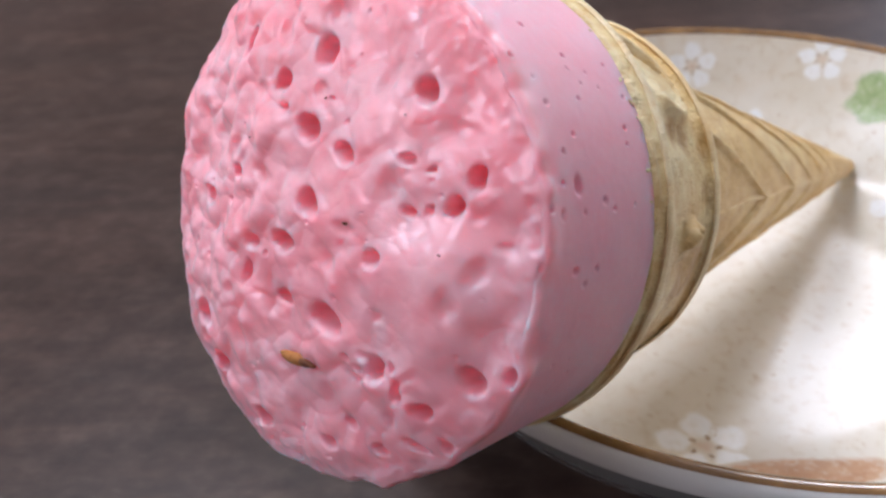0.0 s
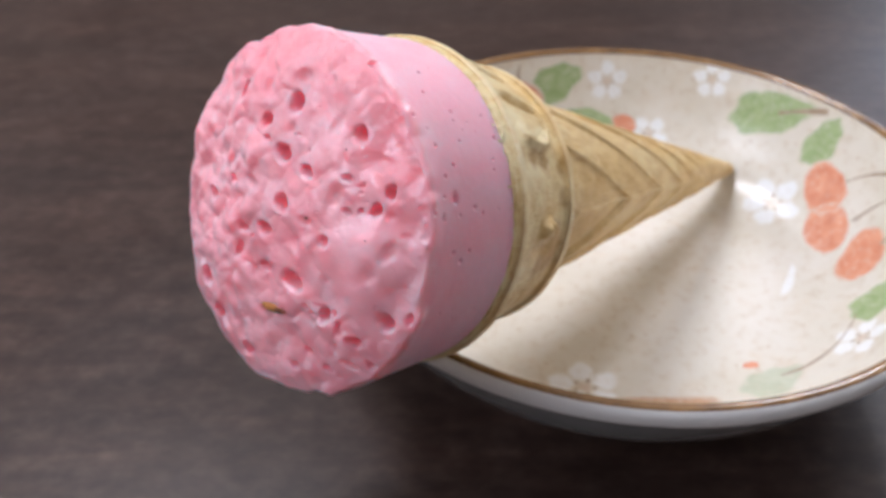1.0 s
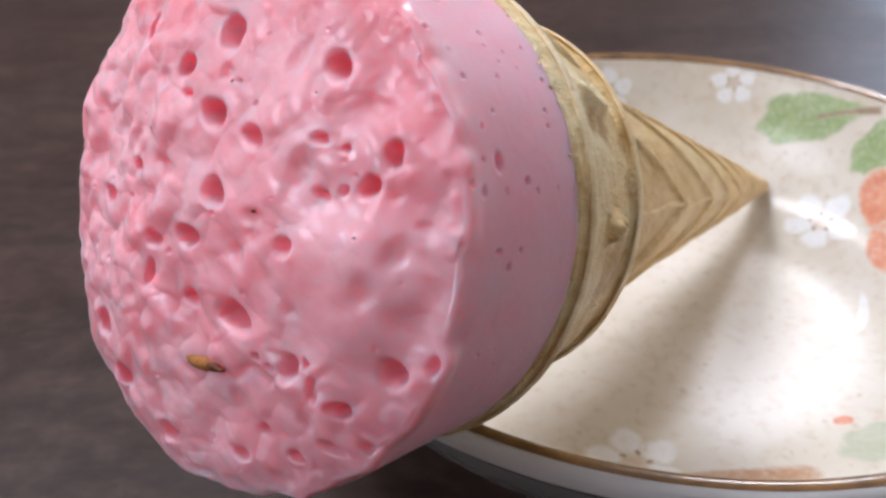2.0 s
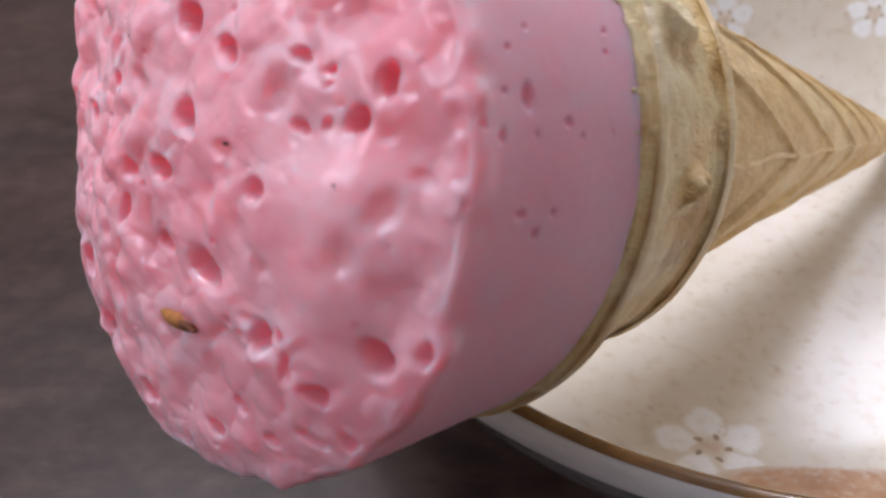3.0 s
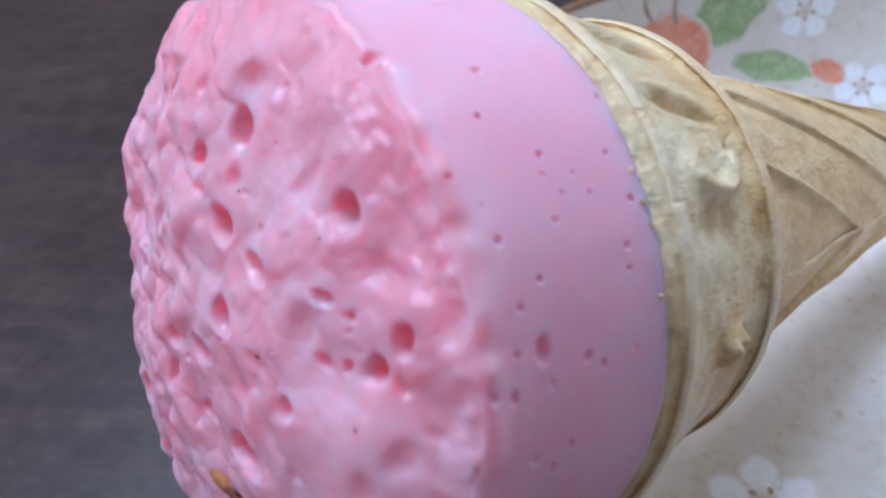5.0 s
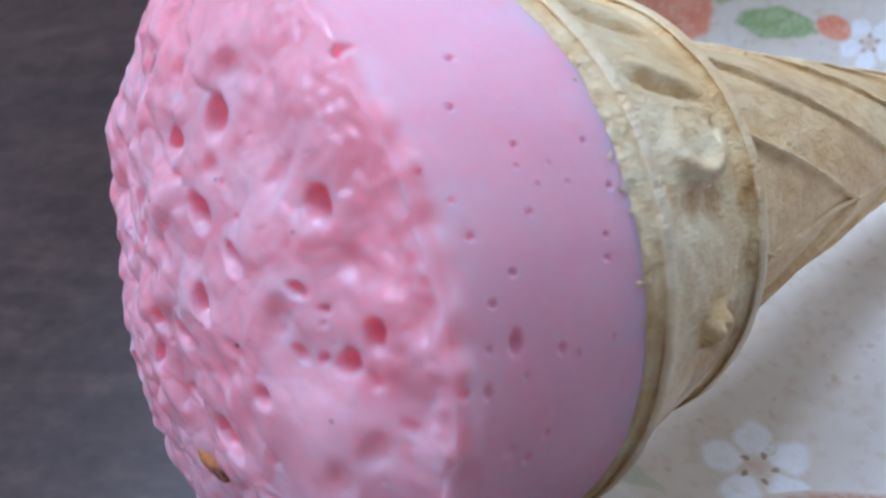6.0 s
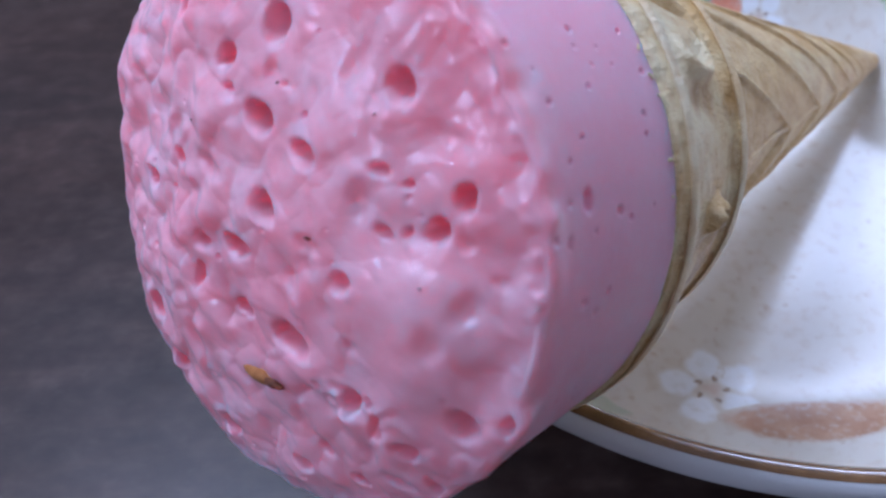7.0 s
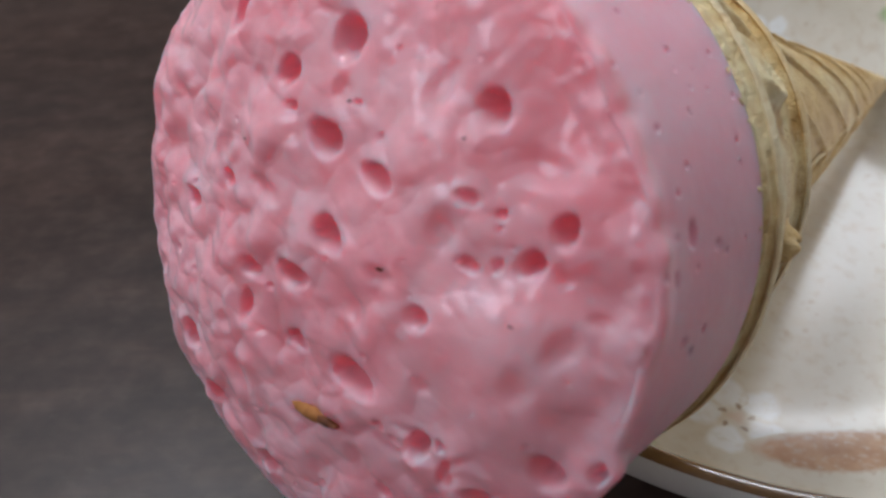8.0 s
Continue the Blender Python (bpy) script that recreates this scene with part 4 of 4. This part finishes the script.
    for along, half, lift in ((S_JOIN - 2.9, 0.85, 0.21), (S_BAND + 0.7, 0.85, 0.20)):
        a = np.linspace(0, 2 * math.pi, 480, endpoint=False)
        around = np.stack([26 * np.cos(a), 26 * np.sin(a), 0 * a], axis=-1)
        middle = along + 0.22 * value_noise(around / 6.0, 84)
        proud = lift * (1 + 0.3 * value_noise(around / 3.0, 81) + 0.2 * value_noise(around / 0.9, 82))
        thick = half * (1 + 0.25 * value_noise(around / 4.0, 83))
        ring = []
        for k in np.linspace(0, 2 * math.pi, 12, endpoint=False):
            rad = collar_radius(middle) + proud * math.cos(k)
            ring.append(np.stack([rad * np.cos(a), rad * np.sin(a), middle + thick * math.sin(k)], axis=-1))
        v = np.stack(ring, axis=0).reshape(-1, 3) * 0.001
        f = grid_faces(12, 480)
        last = np.stack([11 * 480 + np.arange(480), 11 * 480 + (np.arange(480) + 1) % 480, (np.arange(480) + 1) % 480, np.arange(480)], axis=-1)
        tagged(mesh_object("ridge_ring", v, np.vstack([f, last]), M_RIB, collar, closed=True), "pale raised ring round the wafer")

    # crumbs broken from the mouth, stuck to the ice cream
    rng = np.random.RandomState(9)
    for _ in range(18):
        bm = bmesh.new()
        bmesh.ops.create_icosphere(bm, subdivisions=2, radius=1.0)
        for w in bm.verts:
            w.co *= 1 + 0.35 * noise.noise(w.co * 1.7 + Vector((_, 0, 0)))
        a, along, size = radians(-30 + 150 * rng.rand()), S_JOIN + 0.40 + 0.40 * rng.rand() ** 2, 0.12 + 0.20 * rng.rand() ** 2
        out = R_JOIN + 0.03
        bm.transform(Matrix.Translation((0.001 * out * math.cos(a), 0.001 * out * math.sin(a), 0.001 * along)) @ Matrix.Rotation(a, 4, "Z")
                     @ Matrix.Rotation(3 * rng.rand(), 4, "X") @ Matrix.Diagonal((0.0006 * size, 0.0018 * size, 0.0009 * size, 1)))
        part("crumb", bm, M_CRUMB, collar)

    # shell: the pointed lower part
    s_line = np.concatenate([[-1.9, -1.7, -1.2, -0.4], np.linspace(0.6, S_BAND + 0.4, 430)])
    r_base = np.interp(s_line, [-1.9, -1.7, -1.2, -0.4, 0.6, S_BAND], [0.05, 0.8, 1.45, 1.9, 2.1, R_SHELL])
    ss, tt = np.meshgrid(s_line, theta, indexing="ij")
    s, t = ss.ravel(), tt.ravel()
    r = np.repeat(r_base, seg)
    pt = np.stack([r * np.cos(t), r * np.sin(t), s], axis=-1)
    r = r + smooth_step(0, 20, s) * (0.16 * fbm(pt / 6.0, 3, 71) + 0.05 * fbm(pt / 1.6, 1, 73))
    # shingled steps between the ribs
    seam = radians(11.0)
    a = np.abs((t - seam + math.pi) % (2 * math.pi) - math.pi)
    phase = (np.log(np.maximum(s, 4.0) / 88.8) - 0.0077 * np.degrees(a)) / 0.281
    phase = phase + 0.018 * fbm(pt / 5.0, 2, 75) + 0.010 * value_noise(pt / 0.9, 76)
    saw = phase - np.floor(phase)
    signed = (t - seam + math.pi) % (2 * math.pi) - math.pi
    crest = ((saw - 0.93 + 0.5) % 1.0 - 0.5) * 0.281 * np.maximum(s, 4.0)
    shingle = saw * (1 - smooth_step(0.93, 1.0, saw)) - 0.35
    r += smooth_step(8, 25, s) * (np.where(signed > 0, 0.0060, 0.0105) * np.maximum(s, 0) * shingle + 0.0012 * s * np.exp(-(crest / (0.009 * np.maximum(s, 4.0) + 0.3)) ** 2))
    verts = np.stack([r * np.cos(t), r * np.sin(t), s], axis=-1) * 0.001
    shell = mesh_object("wafer_shell", verts, grid_faces(len(s_line), seg), M_SHELL, cone)
    tagged(shell, "toasted pointed wafer cone with slanting ribs")

    def sweep(name, along, round_, half):
        """A raised rib along a line on the shell."""
        k = np.linspace(0, 2 * math.pi, 8, endpoint=False)
        rad = np.interp(along, [0.6, S_BAND], [2.1, R_SHELL])
        crumbs = np.stack([rad * np.cos(round_), rad * np.sin(round_), along], axis=-1)
        raised = rad + np.where(round_ > seam, 0.0040, 0.0064) * along + half * (0.20 * value_noise(crumbs / 1.2, 77) - 0.05)
        along = along + 0.30 * value_noise(crumbs / 4.0, 78) + 0.16 * value_noise(crumbs / 1.0, 79)
        rows = np.stack([np.stack([(raised + half * 0.34 * math.cos(i)) * np.cos(round_), (raised + half * 0.34 * math.cos(i)) * np.sin(round_),
                                   along + half * math.sin(i)], axis=-1) for i in k], axis=1)
        v = rows.reshape(-1, 3) * 0.001
        ends = [list(range(8)), list(range(len(v) - 8, len(v)))]
        mesh_object(name, v, [list(f) for f in grid_faces(len(along), 8)] + ends, M_CREST, shell, closed=True)

    for index in range(-7, 3):
        for hand in (1, -1):
            deg = np.linspace(0 if hand > 0 else 75, 178, 180)
            along = 88.8 * np.exp(0.281 * (index - 0.07) + 0.0077 * deg) + 0.35 * np.sin(deg * 0.21 + index)
            keep = (along < S_BAND - 2.5) & (along > 12)
            if keep.sum() > 3:
                sweep("rib", along[keep], seam + hand * np.radians(deg[keep]), np.clip(along[keep] * 0.0065, 0.16, 0.70))
    along = np.linspace(S_BAND - 6, 14, 160)
    zig = 0.022 * np.sin(np.log(along / 88.8) / 0.281 * 2 * math.pi)
    k = np.linspace(0, 2 * math.pi, 8, endpoint=False)
    rad = np.interp(along, [0.6, S_BAND], [2.1, R_SHELL]) + 0.0022 * along
    half = np.clip(along * 0.0045, 0.12, 0.45)
    rows = np.stack([np.stack([(rad + half * 0.5 * np.cos(i)) * np.cos(seam + zig + half * np.sin(i) / rad), (rad + half * 0.5 * np.cos(i)) * np.sin(seam + zig + half * np.sin(i) / rad), along], axis=-1) for i in k], axis=1)
    ends = [list(range(8)), list(range(159 * 8, 160 * 8))]
    mesh_object("seam_rib", rows.reshape(-1, 3) * 0.001, [list(f) for f in grid_faces(160, 8)] + ends, M_CREST, shell, closed=True)


def build_cone():
    cone = new("ice_cream_cone")
    tagged(cone, "bitten pink ice cream in a wafer cone, leaning on a dish", "ice cream")
    across = Vector((0, 0, 1)).cross(AXIS).normalized()
    if across.x < 0:
        across = -across
    up = AXIS.cross(across)
    m = Matrix((across, up, AXIS)).transposed().to_4x4()
    m.translation = TIP
    cone.matrix_world = m
    build_ice_cream(cone)
    build_wafer(cone)


build_room()
build_unseen_lamp()
build_table()
build_dish()
build_cone()
